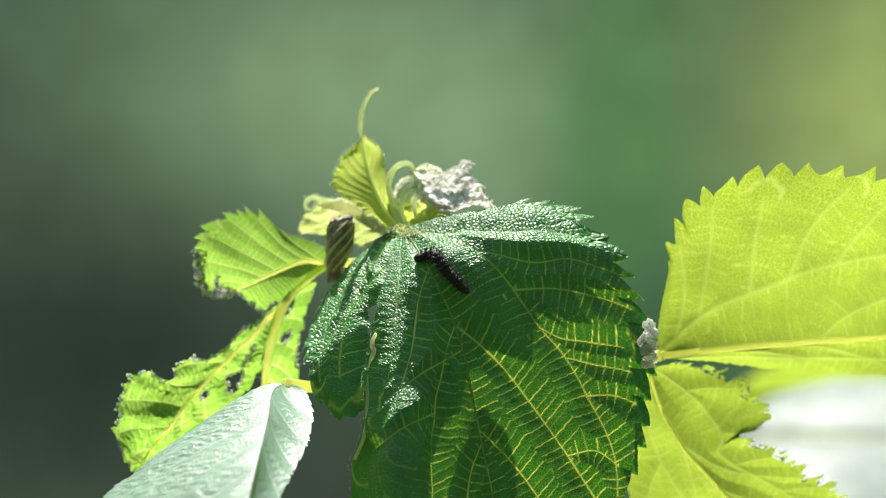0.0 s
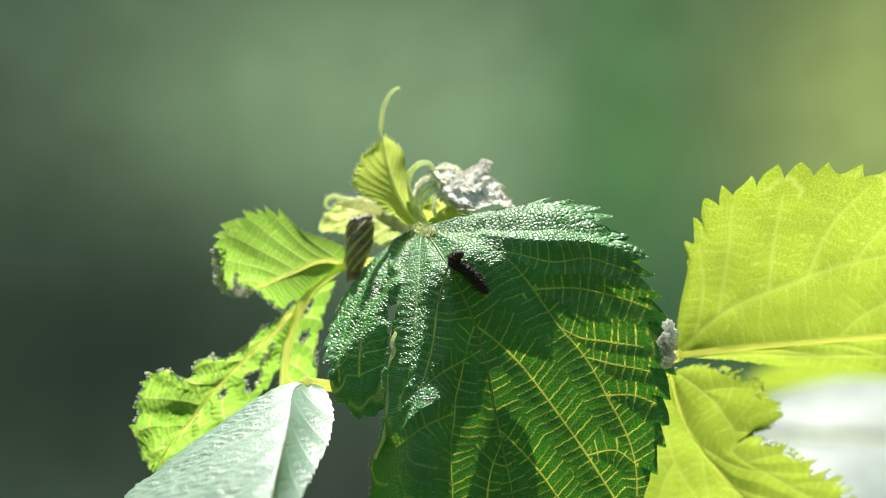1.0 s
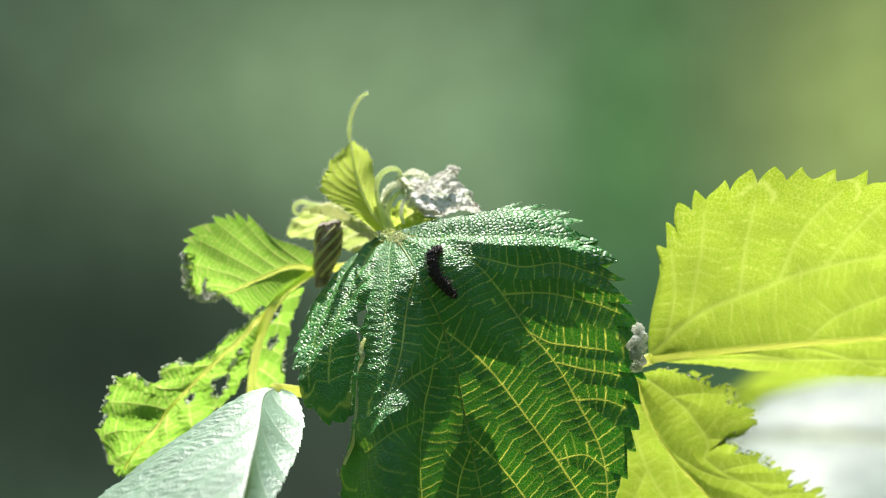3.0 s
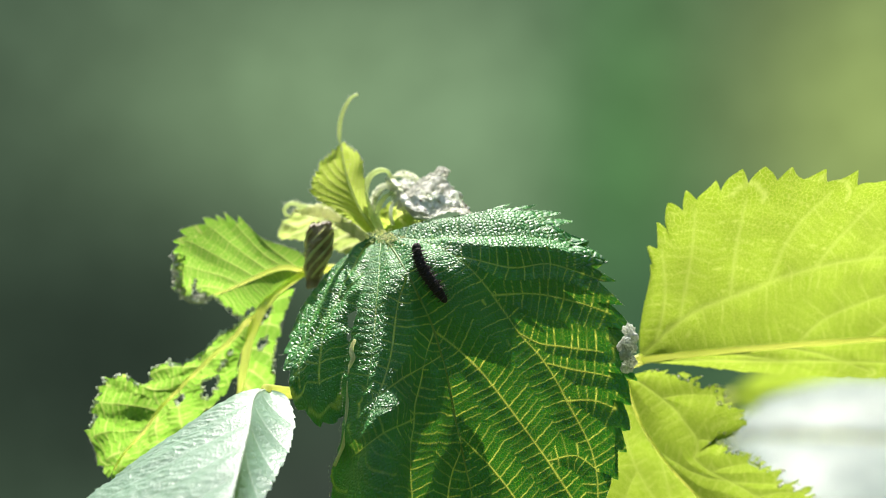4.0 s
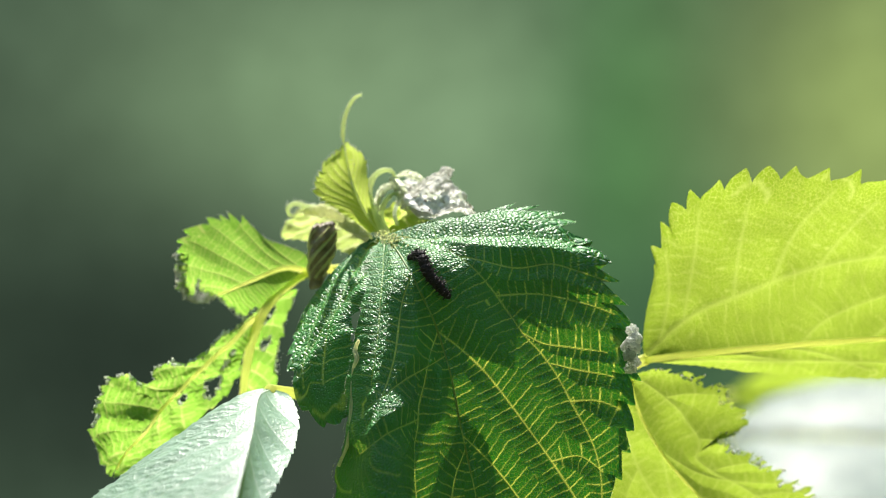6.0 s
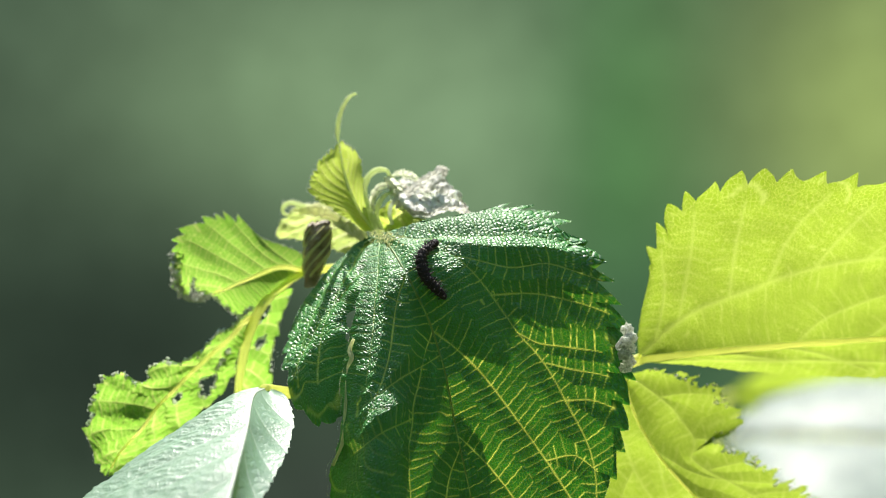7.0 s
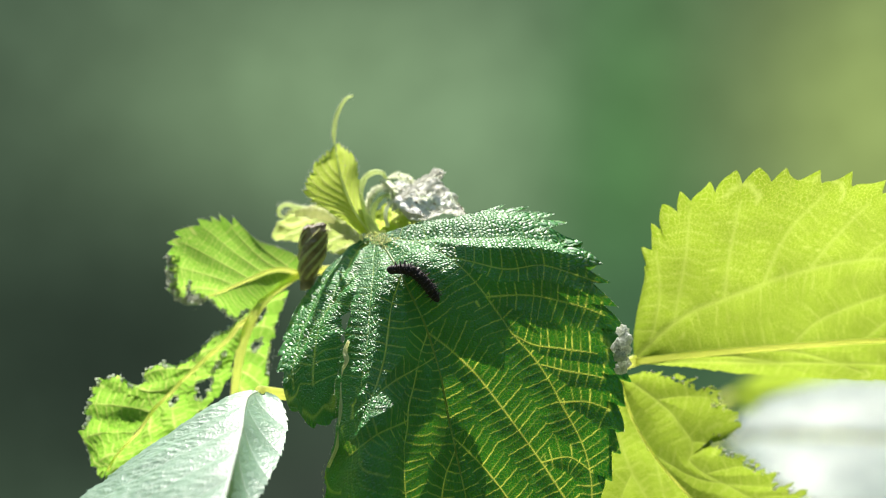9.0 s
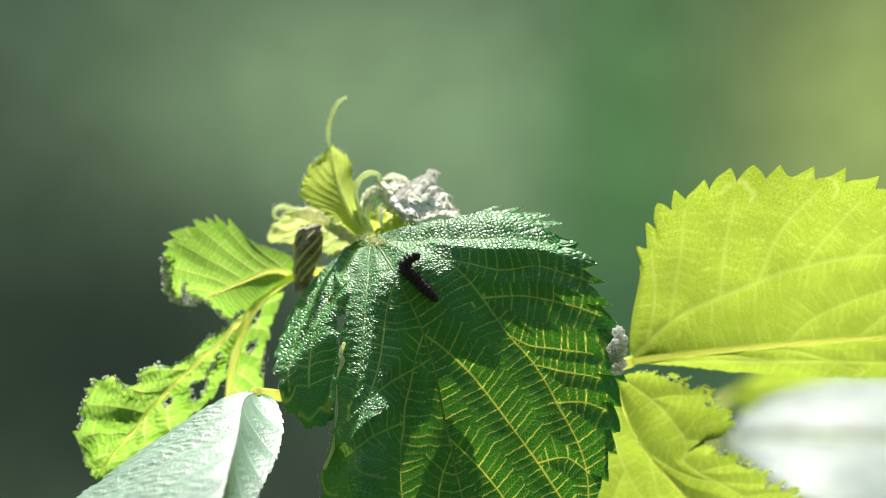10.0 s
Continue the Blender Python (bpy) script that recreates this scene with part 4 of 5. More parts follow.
def young_leaf():
    b = Blade(
        [(-9.7, 12.5, 4.8), (-12.3, 13.2, 8.3), (-14.5, 14.2, 12.7), (-16.3, 15.6, 17.9), (-17.4, 16.5, 23.9)],
        [(-8.9, 11.5, 5.7), (-11.0, 9.5, 10.5), (-11.9, 9.2, 13.6), (-12.4, 10.0, 17.1), (-12.9, 12.0, 20.1), (-15.0, 14.2, 22.3), (-17.3, 16.5, 23.9)],
        [(-11.9, 12.0, 4.8), (-15.4, 11.6, 7.9), (-18.9, 11.4, 10.1), (-21.5, 11.6, 11.8), (-23.0, 12.0, 13.6), (-22.9, 12.6, 15.3), (-22.0, 13.2, 17.1), (-21.2, 14.0, 19.3), (-18.9, 15.4, 21.4), (-17.6, 16.5, 23.7)],
        lead=0.95, bulge=(0.3, -0.4), cols=240, rows=50, teeth=(13, 17), tooth=(0.7, 0.8))
    b.veins([((0, 0.5, 0.98), (0, 0, 0), 0.5, 0.25)] + [((u0, u0 + 0.12, u0 + 0.27), (0, s * 0.45, s * 0.95), 0.22, 0.12) for s in (1, -1) for u0 in (0.05, 0.15, 0.25, 0.35, 0.45, 0.55, 0.65)], puff=0.10, groove=0.03, spread=1.2, rung=1.2, quilt=0.02)
    ob = hang(b.build("leaf", SPRING_MAT, plant, YOUNG_AT, "young folded bright green leaf with a long curved tip", slot=0.25), YOUNG_AT)
    tube("leaf_tip", [(-17.4, 16.4, 23.6), (-17.6, 16.0, 24.9), (-17.4, 15, 28.4), (-16.2, 15, 31.9), (-14.8, 15, 33.7), (-13.6, 15, 34.2)], (0.12, 0.5, 0.5, 0.45, 0.4, 0.25), TIP_MAT, ob, YOUNG_AT, "pale thread-like leaf tip", n=40)
    q1, o1 = hair_line([(-16.8, 14, 21.5), (-17.6, 15, 24.4), (-17.4, 15, 28.4), (-16.2, 15, 31.9), (-14.8, 15, 33.7), (-13.6, 15, 34.2)], 0.5, 160, 2)
    q2, o2 = hair_rim(b, 420, 4)
    q3, o3 = hair_line([(-9.4, 14, 4.9), (-11.3, 14, 9.7), (-13.9, 14, 15.7), (-16.3, 14, 21.0)], 0.4, 120, 5)
    down(np.r_[q1, q2, q3], np.r_[o1, o2, o3], ob, YOUNG_AT, (0.3, 0.7))
    b.rib("midrib", ((0.0, 0.5, 0.93), (0, 0, 0)), ob, YOUNG_AT, TIP_MAT, 0.4, 0.15, lift=-0.1)
    tube("leaf_stalk", [(-11.9, 8.8, 13.4), (-10.9, 9.4, 10.0), (-9.8, 10.6, 7.2), (-8.3, 11.0, 4.2)], (0.15, 0.5, 0.75, 0.8), TIP_MAT, ob, YOUNG_AT, "whitish downy leaf stalk", n=36, sides=12, wob=0.15)
    return ob


YOUNG_LEAF = young_leaf()

INNER_AT = (-11.4, 20, 1.3)


def inner_leaf():
    b = Blade(
        [(-10.2, 20, 1.6), (-15.1, 20, 4.4), (-19.9, 20, 6.8), (-24.8, 20, 8.4), (-27.7, 20, 9.6)],
        [(-10.0, 20, 2.1), (-12.7, 21, 6.2), (-16.9, 21, 9.6), (-21.1, 20, 10.8), (-25.4, 20, 10.3), (-27.7, 20, 9.8)],
        [(-10.4, 20, 1.1), (-15.1, 21, 0.1), (-18.8, 22, 1.3), (-27.3, 22, 3.5), (-30.9, 21, 4.0), (-28.2, 20, 9.1)],
        lead=1.0, bulge=(0.4, 0.4), cols=160, rows=36, teeth=(10, 10), tooth=(0.4, 0.4))
    b.veins([((0, 0.5, 0.98), (0, 0, 0), 0.5, 0.3)] + [((u0, u0 + 0.06, u0 + 0.13), (0, s * 0.45, s * 0.95), 0.3, 0.15) for s in (1, -1) for u0 in (0.15, 0.3, 0.45, 0.6, 0.75)], puff=0.5, groove=0.1)
    b.ripple(0.9, 0.14, 5)
    b.ripple(0.5, 0.4, 6)
    ob = hang(b.build("leaf", WOOLLY_MAT, plant, INNER_AT, "small yellowish crumpled young leaf"), INNER_AT)
    tube("leaf_tip", [(-22.3, 18, 9.6), (-25.3, 18, 10.3), (-28.1, 18, 11.0), (-29.4, 18, 10.0), (-29.2, 19, 8.6), (-28.4, 20, 8.4)], (1.0, 0.7, 0.55, 0.5, 0.4, 0.3), TIP_MAT, ob, INNER_AT, "pale curled leaf tip", n=40)
    q1, o1 = hair_line([(-17.4, 17, 7.4), (-22.3, 18, 9.6), (-25.3, 18, 10.3), (-28.1, 18, 11.0), (-29.4, 18, 10.0), (-29.2, 19, 8.6)], 0.8, 260, 2)
    q2, o2 = hair_rim(b, 260, 4)
    rng = np.random.RandomState(4)
    q3 = b.p.reshape(-1, 3)[rng.randint(0, b.p.shape[0] * b.p.shape[1], 1400)]
    o3 = rng.normal(0, 0.6, q3.shape) + np.array((0, -0.7, 0.6))
    down(np.r_[q1, q2, q3], np.r_[o1, o2, o3], ob, INNER_AT, (0.3, 0.9), 5)
    tube("rolled_margin", [(-17.4, 17, 7.4), (-19.8, 17, 8.8), (-22.7, 17, 9.5), (-25.9, 18, 9.1)], (0.5, 1.2, 1.1, 0.5), FUZZ_MAT, ob, INNER_AT, "cream downy rolled margin", n=40, sides=14, wob=0.4)
    return ob


INNER_LEAF = inner_leaf()

WITHERED_AT = (-7.8, 20, 6.2)


def withered_leaf():
    def sheet(rib, first, second, seed, bulge=(1.0, 1.0), crease=1.0):
        b = Blade(rib, first, second, lead=1.0, bulge=bulge, cols=200, rows=48, teeth=(11, 11), tooth=(0.5, 0.5))
        b.veins([((0, 0.5, 0.98), (0, 0, 0), 0.35, 0.2)] + [((u0, u0 + 0.06, u0 + 0.13), (0, q * 0.45, q * 0.95), 0.25, 0.12) for q in (1, -1) for u0 in (0.1, 0.25, 0.4, 0.55, 0.7, 0.85)], puff=0.6, groove=0.1, spread=1.2)
        b.ripple(0.9 * crease, 0.25, seed)
        b.ripple(0.45 * crease, 0.7, seed + 1)
        return b

    def ribbon(knots, half, seed):
        """A narrow rolled fold that tapers to both ends."""
        k = np.array(knots, float)
        o = np.cross(np.gradient(k, axis=0), (-0.3, -0.5, 0.8))
        o *= half / np.linalg.norm(o, axis=1)[:, None]
        taper = np.sin(np.linspace(0.25, math.pi - 0.35, len(k)))[:, None]
        return sheet(k, k + o * taper, k - o * taper, seed, (0.8, 0.8), 0.35)

    # the crumpled body between its upper rim and its lower rolled rim
    body = sheet([(-4.0, 16, 13.4), (-0.4, 14, 12.6), (3.2, 13.5, 12.4), (7.0, 14.5, 11.4), (10.4, 17, 8.8)],
                 [(-4.2, 21, 15.5), (-1.6, 22, 16.6), (1.2, 21, 15.6), (4.2, 21, 16.6), (6.6, 20, 14.7), (7.8, 19.5, 13.6), (8.6, 18.5, 11.9), (10.5, 17, 8.9)],
                 [(-3.6, 11, 10.8), (-2.4, 9, 10.1), (0.1, 8, 8.8), (2.6, 8, 8.8), (6.1, 9, 10.1), (8.6, 11, 9.9), (10.5, 17, 8.6)], 11, (0.5, 0.5), 1.0)
    ob = body.build("leaf", DRY_MAT, plant, WITHERED_AT, "shrivelled silvery withered leaf", lambda u, v: fbm(u * 9, v * 4, 31) > 0.62)
    hang(ob, WITHERED_AT)
    for i, (k, o) in enumerate((
        ([(-5.0, 12.5, 10.0), (-3.4, 12, 11.9), (-1.4, 12, 14.0), (0.6, 12.5, 15.7), (2.8, 13, 17.1), (4.8, 14, 18.3)], 1.1),
        ([(-7.2, 14, 16.6), (-5.6, 13.5, 15.4), (-4.6, 13, 13.4), (-4.2, 12.5, 11.2), (-3.4, 12.5, 9.6)], 1.1),
        ([(-10.2, 15, 9.0), (-9.9, 14, 12.2), (-8.4, 13.5, 14.4), (-6.4, 13.5, 14.9), (-5.0, 13.5, 14.0)], 1.0),
        ([(-3.0, 12, 10.3), (-0.2, 7.4, 8.7), (2.6, 7.4, 8.7), (6.0, 8.4, 10.1), (8.7, 10.4, 9.9), (10.7, 16.0, 8.4)], 1.0),
        ([(-6.2, 17, 16.9), (-4.0, 16.5, 17.6), (-1.8, 16.5, 17.0), (0.0, 16, 16.0)], 0.9),
        ([(3.6, 14, 18.0), (4.6, 14.6, 18.6), (5.5, 15, 17.9), (5.3, 15.4, 16.7)], 0.7),
    )):
        ribbon(k, o, 50 + 3 * i).build("fold", FOLD_MAT if i in (1, 2, 4) else WITHER_MAT, ob, WITHERED_AT, "white rolled fold of the withered leaf")
    g = Blade([(-8.2, 17, 5.0), (-5.4, 16, 7.6), (-2.2, 15.5, 9.3), (1.0, 15.5, 8.6)],
              [(-8.7, 17, 5.5), (-7.6, 15.5, 9.8), (-4.2, 14.5, 11.9), (1.0, 15.5, 9.2)],
              [(-7.8, 17, 4.5), (-3.4, 16, 4.9), (0.6, 15.5, 5.8), (1.2, 15.5, 8.2)], lead=1.0, cols=140, rows=40, teeth=(6, 6), tooth=(0.3, 0.3))
    g.veins([((0, 0.5, 0.98), (0, 0, 0), 0.5, 0.3)] + [((u0, u0 + 0.06, u0 + 0.13), (0, q * 0.45, q * 0.95), 0.3, 0.15) for q in (1, -1) for u0 in (0.2, 0.45, 0.7)])
    g.ripple(1.2, 0.25, 8)
    g.build("green_base", SPRING_MAT, ob, WITHERED_AT, "yellow-green crumpled base of the withered leaf")
    rng = np.random.RandomState(3)
    skin = np.concatenate([q.p.reshape(-1, 3) for q in (body,)])
    pick = rng.randint(0, len(skin), 700)
    down(skin[pick], rng.normal(0, 1, (700, 3)) + np.array((0, -0.6, 0.5)), ob, WITHERED_AT, (0.2, 0.6), 6)
    specks = body.p.reshape(-1, 3)[rng.randint(0, body.p.shape[0] * body.p.shape[1], 90)] + np.array((0, -0.25, 0))
    crumbs(specks, 1.0, BROWN_MAT, ob, WITHERED_AT, (0.08, 0.26), 19, "dark dry specks on the withered leaf")
    for k, r, m in (
        ([(-8.7, 14, 5.9), (-10.2, 14, 9.4), (-11.3, 15, 12.0), (-11.5, 15, 14.6), (-10.4, 15, 17.0), (-8.4, 15, 18.2), (-6.7, 15, 17.9), (-6.1, 15, 16.7)], (0.5, 0.6, 0.65, 0.65, 0.6, 0.55, 0.3), TIP_MAT),
        ([(-7.6, 13, 4.8), (-8.9, 13, 8.4), (-8.3, 13, 11.1), (-6.7, 13, 12.9), (-5.2, 13, 13.4)], (0.5, 0.55, 0.5, 0.3), TIP_MAT),
        ([(-5.6, 12.8, 6.4), (-6.1, 12.6, 9.0), (-5.4, 12.6, 11.2), (-4.2, 12.8, 12.2)], (0.4, 0.45, 0.4, 0.25), SILVER_MAT),
        ([(7.7, 14.6, 13.6), (8.1, 14.6, 12.1), (9.2, 15.4, 10.4), (10.5, 16.4, 8.6)], (0.3, 0.42, 0.42, 0.3), SILVER_MAT),
        ([(3.5, 14.0, 13.8), (3.2, 11.6, 12.2), (2.8, 9.4, 10.2)], (0.18, 0.28, 0.2), SILVER_MAT),
        ([(0.2, 15.0, 14.4), (1.6, 12.4, 12.8), (4.6, 12.2, 12.4), (6.6, 14.6, 13.2)], (0.15, 0.25, 0.25, 0.15), SILVER_MAT),
    ):
        tube("curled_rib", k, r, m, ob, WITHERED_AT, "pale curled shrivelled rib", n=44, wob=0.2)
    return ob


WITHERED_LEAF = withered_leaf()


def knobs():
    rng = random.Random(4)
    at = (42.4, -2, -19.7)
    for i, c in enumerate(((41.9, -9, -15.5), (42.6, -10, -17.1), (41.3, -11, -18.0), (42.3, -10, -19.2), (41.1, -11, -20.5), (42.2, -10, -21.9), (41.5, -9, -23.1), (40.7, -10, -18.9))):
        bm = bmesh.new()
        bmesh.ops.create_icosphere(bm, subdivisions=4, radius=1.0)
        for v in bm.verts:
            q = v.co.copy()
            k = 1.05 * (1 + 0.45 * noise.noise(q * 2.2 + Vector((i, 0, 0))) + 0.50 * abs(noise.noise(q * 4.5 + Vector((0, i, 0)))))
            v.co = (q * k) + Vector(c) - Vector(at)
        bmesh.ops.scale(bm, vec=(MM, MM, MM), verts=bm.verts)
        me = bpy.data.meshes.new("flower_knob")
        bm.to_mesh(me)
        bm.free()
        me.polygons.foreach_set("use_smooth", [True] * len(me.polygons))
        me.materials.append(KNOB_MAT)
        k = new("flower_knob", me)
        k.parent = plant
        hang(k, at)
        tagged(k, "grey dried flower knob")


knobs()


# ---- a dead leaf rolled up, hanging from the young leaf ----
ROLL_AT = (-21.3, 13, 6.8)


def leaf_roll():
    n, s = 90, 48
    mid = spline([(-21.4, 15, 6.8), (-21.8, 15, 3.7), (-22.3, 15, -0.5), (-23.1, 16, -4.7), (-23.4, 16, -7.1)], n)
    w = np.linspace(0, 1, n)
    r = np.interp(w, (0, 0.03, 0.12, 0.40, 0.62, 0.85, 0.97, 1), (1.6, 2.3, 2.7, 2.6, 2.2, 1.55, 1.3, 0.8))
    ang = np.linspace(0, 2 * np.pi, s, endpoint=False)
    v = []
    for i in range(n):
        for a in ang:
            tw = (a + w[i] * 5.0) / (2 * np.pi) * 3 % 1.0
            k = r[i] * (1 + 0.42 * (tw - 0.5) + 0.16 * noise.noise(Vector((math.cos(a) * 1.6, math.sin(a) * 1.6, w[i] * 9))) + 0.06 * noise.noise(Vector((math.cos(a) * 6, math.sin(a) * 6, w[i] * 40))))
            v.append(mid[i] + np.array((k * math.cos(a), k * math.sin(a), 0.18 * k * math.cos(a) + (0.9 * noise.noise(Vector((math.cos(a) * 3, math.sin(a) * 3, 1.0))) if w[i] < 0.05 else 0))))
    f = [(i * s + j, i * s + (j + 1) % s, (i + 1) * s + (j + 1) % s, (i + 1) * s + j) for i in range(n - 1) for j in range(s)]
    f += [tuple(range(s))[::-1], tuple((n - 1) * s + j for j in range(s))]
    ob = mesh_object("rolled_leaf", v, f, BROWN_MAT, None, ROLL_AT)
    tagged(ob, "brown dried leaf rolled into a hanging spindle", "dead leaf")
    ob.location = np.array(ROLL_AT) * MM + np.array((0, 0, 1.0))
    for k in range(6):
        q = []
        for i in range(6, n - 14, 4):
            a = -w[i] * 5.0 + k * 1.05 + 3.4
            q.append(mid[i] + 1.12 * r[i] * np.array((math.cos(a), math.sin(a), 0.18 * math.cos(a))))
        tube("dry_rib", q, (0.12, 0.3, 0.34, 0.2) if k % 2 else (0.1, 0.2, 0.12), FUZZ_MAT, ob, ROLL_AT, "pale dry rib winding round the roll", n=60, sides=8, wob=0.4)
    return ob


ROLLED = leaf_roll()


# ---- another shoot behind, out of focus ----
def shoot_behind():
    root = np.array((112.0, 385.0, -1000.0))
    thing = tagged(new("nettle_plant"), "shoot behind with pale glaring and yellow-green leaves, out of focus", "plant")
    thing.location = root * MM + np.array((0, 0, 1.0))
    tube("stem", [root, (116, 390, -700), (120, 396, -300), (114.2, 410, -91.8), (113.2, 402, -75.7)], (4.5, 4.0, 3.4, 2.4, 1.6), STEM_MAT, thing, root, n=60, sides=12)

    def leaf(rib, first, second, mat, label):
        b = Blade(rib, first, second, lead=0.9, bulge=(2, 2), cols=120, rows=30, teeth=(14, 14), tooth=(2.0, 2.0))
        b.veins([((0, 0.5, 0.98), (0, 0, 0), 0.8, 0.4)], puff=1.2, groove=0.2)
        ob = b.build("leaf", mat, thing, root, label)
        b.rib("midrib", ((0.0, 0.5, 0.97), (0, 0, 0)), ob, root, RIB_MAT, 1.1, 0.5)

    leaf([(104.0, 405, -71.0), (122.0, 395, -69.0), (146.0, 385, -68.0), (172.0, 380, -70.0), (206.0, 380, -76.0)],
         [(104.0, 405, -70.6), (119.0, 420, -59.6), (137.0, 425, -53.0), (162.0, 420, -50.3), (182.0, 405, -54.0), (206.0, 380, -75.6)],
         [(104.0, 405, -71.4), (115.0, 370, -80.0), (132.0, 345, -90.0), (158.0, 335, -97.0), (184.0, 350, -92.0), (206.0, 380, -76.4)], FAR_MAT, "leaf with the white glare of the sun put into its colour")
    tube("petiole", [(119, 396, -330), (103.8, 450, -78.3), (109.3, 480, -61.6), (113.8, 480, -58.3)], (1.8, 1.6, 1.4), RIB_MAT, thing, root, n=30)
    leaf([(113.8, 480, -58.3), (134.3, 482, -56.1), (161.4, 482, -53.0), (183.5, 480, -49.3)],
         [(113.8, 480, -57.8), (132.7, 470, -44.3), (159.4, 470, -42.1), (183.5, 480, -48.8)],
         [(113.8, 480, -58.7), (135.4, 490, -66.8), (162.6, 490, -64.7), (183.5, 480, -49.7)], GLOW_MAT, "yellow-green sunlit leaf")


shoot_behind()


# ---- the caterpillar on the broad leaf ----
SEGMENTS = 14


def caterpillar():
    thing = tagged(new("caterpillar"), "small black spiny caterpillar feeding on the broad green leaf", "caterpillar")
    segs = []
    rng = random.Random(8)
    for i in range(SEGMENTS):
        w = i / (SEGMENTS - 1)
        r = float(np.interp(w, (0, 0.15, 0.5, 0.8, 0.93, 1), (0.76, 1.08, 1.18, 1.05, 0.90, 0.94)))
        bm = bmesh.new()
        bmesh.ops.create_icosphere(bm, subdivisions=3, radius=1.0)
        for v in bm.verts:
            k = 1 + 0.10 * noise.noise(v.co * 2.6 + Vector((i * 3.1, 0, 0)))
            v.co = Vector((v.co.x * 1.1 * k, v.co.y * r * k, v.co.z * r * k * 0.92)) * MM
        head = i == SEGMENTS - 1
        me = bpy.data.meshes.new("segment")
        bm.to_mesh(me)
        bm.free()
        me.polygons.foreach_set("use_smooth", [True] * len(me.polygons))
        me.materials.append(BLACK_MAT)
        ob = new("head" if head else "segment", me)
        ob.parent = thing
        vs, fs, base = [], [], 0
        for k in range(6 if head else 11):
            a = radians((-100 + 200 * k / (5 if head else 10)) + rng.uniform(-9, 9))
            side = np.array((rng.uniform(-0.25, 0.25), math.sin(a), math.cos(a)))
            side /= np.linalg.norm(side)
            ln = r + rng.uniform(0.6, 1.1) * (0.5 if head else 1)
            v, f = tube_arrays([side * r * 0.8, side * (r + ln) * 0.5 + rng.uniform(-.05, .05), side * ln], (0.12, 0.07, 0.02), 6, 5)
            vs.append(v)
            fs += [tuple(x + base for x in q) for q in f]
            base += len(v)
            for h in range(3):
                b = side + np.array([rng.uniform(-0.6, 0.6) for _ in range(3)])
                v, f = tube_arrays([side * (r + 0.15 * h), side * (r + 0.15 * h) + b * 0.15, side * (r + 0.15 * h) + b * 0.3], (0.04, 0.03, 0.01), 4, 4)
                vs.append(v)
                fs += [tuple(x + base for x in q) for q in f]
                base += len(v)
        mesh_object("spine_tuft", np.concatenate(vs), fs, SPINE_MAT, ob, label="dark branched spines")
        segs.append(ob)
    return thing, segs


CATERPILLAR, SEGS = caterpillar()


# ---- how the shoot sways and the caterpillar feeds ----
TIMES = (0, 0.5, 1, 1.5, 2, 2.5, 2.7, 3.8, 4, 4.5, 5, 5.5, 5.7, 6.8, 7, 7.5, 8, 8.5, 9, 9.5, 10)
# SWAY: seconds, drift of the shoot in mm to the side and up; the others: turn in degrees (about y alone, or about x, y, z) and drift in mm of one leaf on it
SWAY = [(0, 0.0, -0.0), (0.5, 2.5, 0.49), (1, 4.02, 0.14), (1.5, 5.57, 0.64), (2, 2.72, -0.2), (2.5, -0.28, -0.26), (2.7, -1.28, -0.57), (3.8, -3.67, -1.13), (4, -4.2, -1.13), (4.5, -4.4, -1.33), (5, -4.02, -1.25), (5.5, -3.23, -1.05), (5.7, -3.23, -1.21), (6.8, -4.41, -1.18), (7, -4.48, -1.08), (7.5, -5.41, -1.22), (8, -3.32, -0.88), (8.5, -4.2, -1.17), (9, -5.45, -1.42), (9.5, -5.27, -1.19), (10, -6.33, -1.65)]
BROAD = [(0, 0.0, -0.0), (-0.3, -0.09, -0.08), (0.05, 0.01, 0.01), (0.08, 0.02, 0.02), (0.02, 0.0, 0.0), (-0.13, -0.04, -0.04), (-0.15, -0.05, -0.05), (-0.28, -0.08, -0.07), (-0.3, -0.09, -0.08), (-0.35, -0.11, -0.09), (-0.44, -0.14, -0.12), (-0.41, -0.13, -0.11), (-0.39, -0.12, -0.1), (-0.29, -0.09, -0.08), (-0.27, -0.08, -0.07), (-0.44, -0.14, -0.12), (-0.31, -0.09, -0.08), (-0.45, -0.14, -0.13), (-0.33, -0.11, -0.09), (-0.46, -0.15, -0.13), (-0.6, -0.19, -0.16)]
GLOW = [(0, 0, 0, 0, 0), (3.01, -0.67, -1.84, -0.07, 0.12), (0.8, -0.23, 0.73, -0.04, 0.07), (2.3, 0.39, 4.57, 0.24, -0.16), (1.89, 0.16, 4.88, 0.22, 0.07), (1.24, -0.39, 3.67, 0.23, 0.1), (1.04, -0.35, 3.77, 0.24, 0.12), (-0.06, -0.15, 4.32, 0.27, 0.25), (-0.26, -0.11, 4.42, 0.28, 0.27), (-2.85, -0.03, 7.03, 0.48, 0.52), (-1.46, -0.24, 6.77, 0.51, 0.4), (-2.52, -0.29, 6.04, 0.36, 0.44), (-2.01, -0.25, 5.74, 0.34, 0.41), (0.77, -0.0, 4.12, 0.26, 0.27), (1.28, 0.04, 3.82, 0.24, 0.24), (1.1, -0.17, 3.78, 0.26, 0.22), (-0.22, -0.06, 2.24, 0.27, 0.22), (0.88, -0.35, 1.13, 0.05, 0.22), (-0.69, -0.04, 4.5, 0.32, 0.27), (1.42, -0.44, 6.85, 0.47, 0.36), (-1.9, -0.73, 5.75, 0.45, 0.56)]
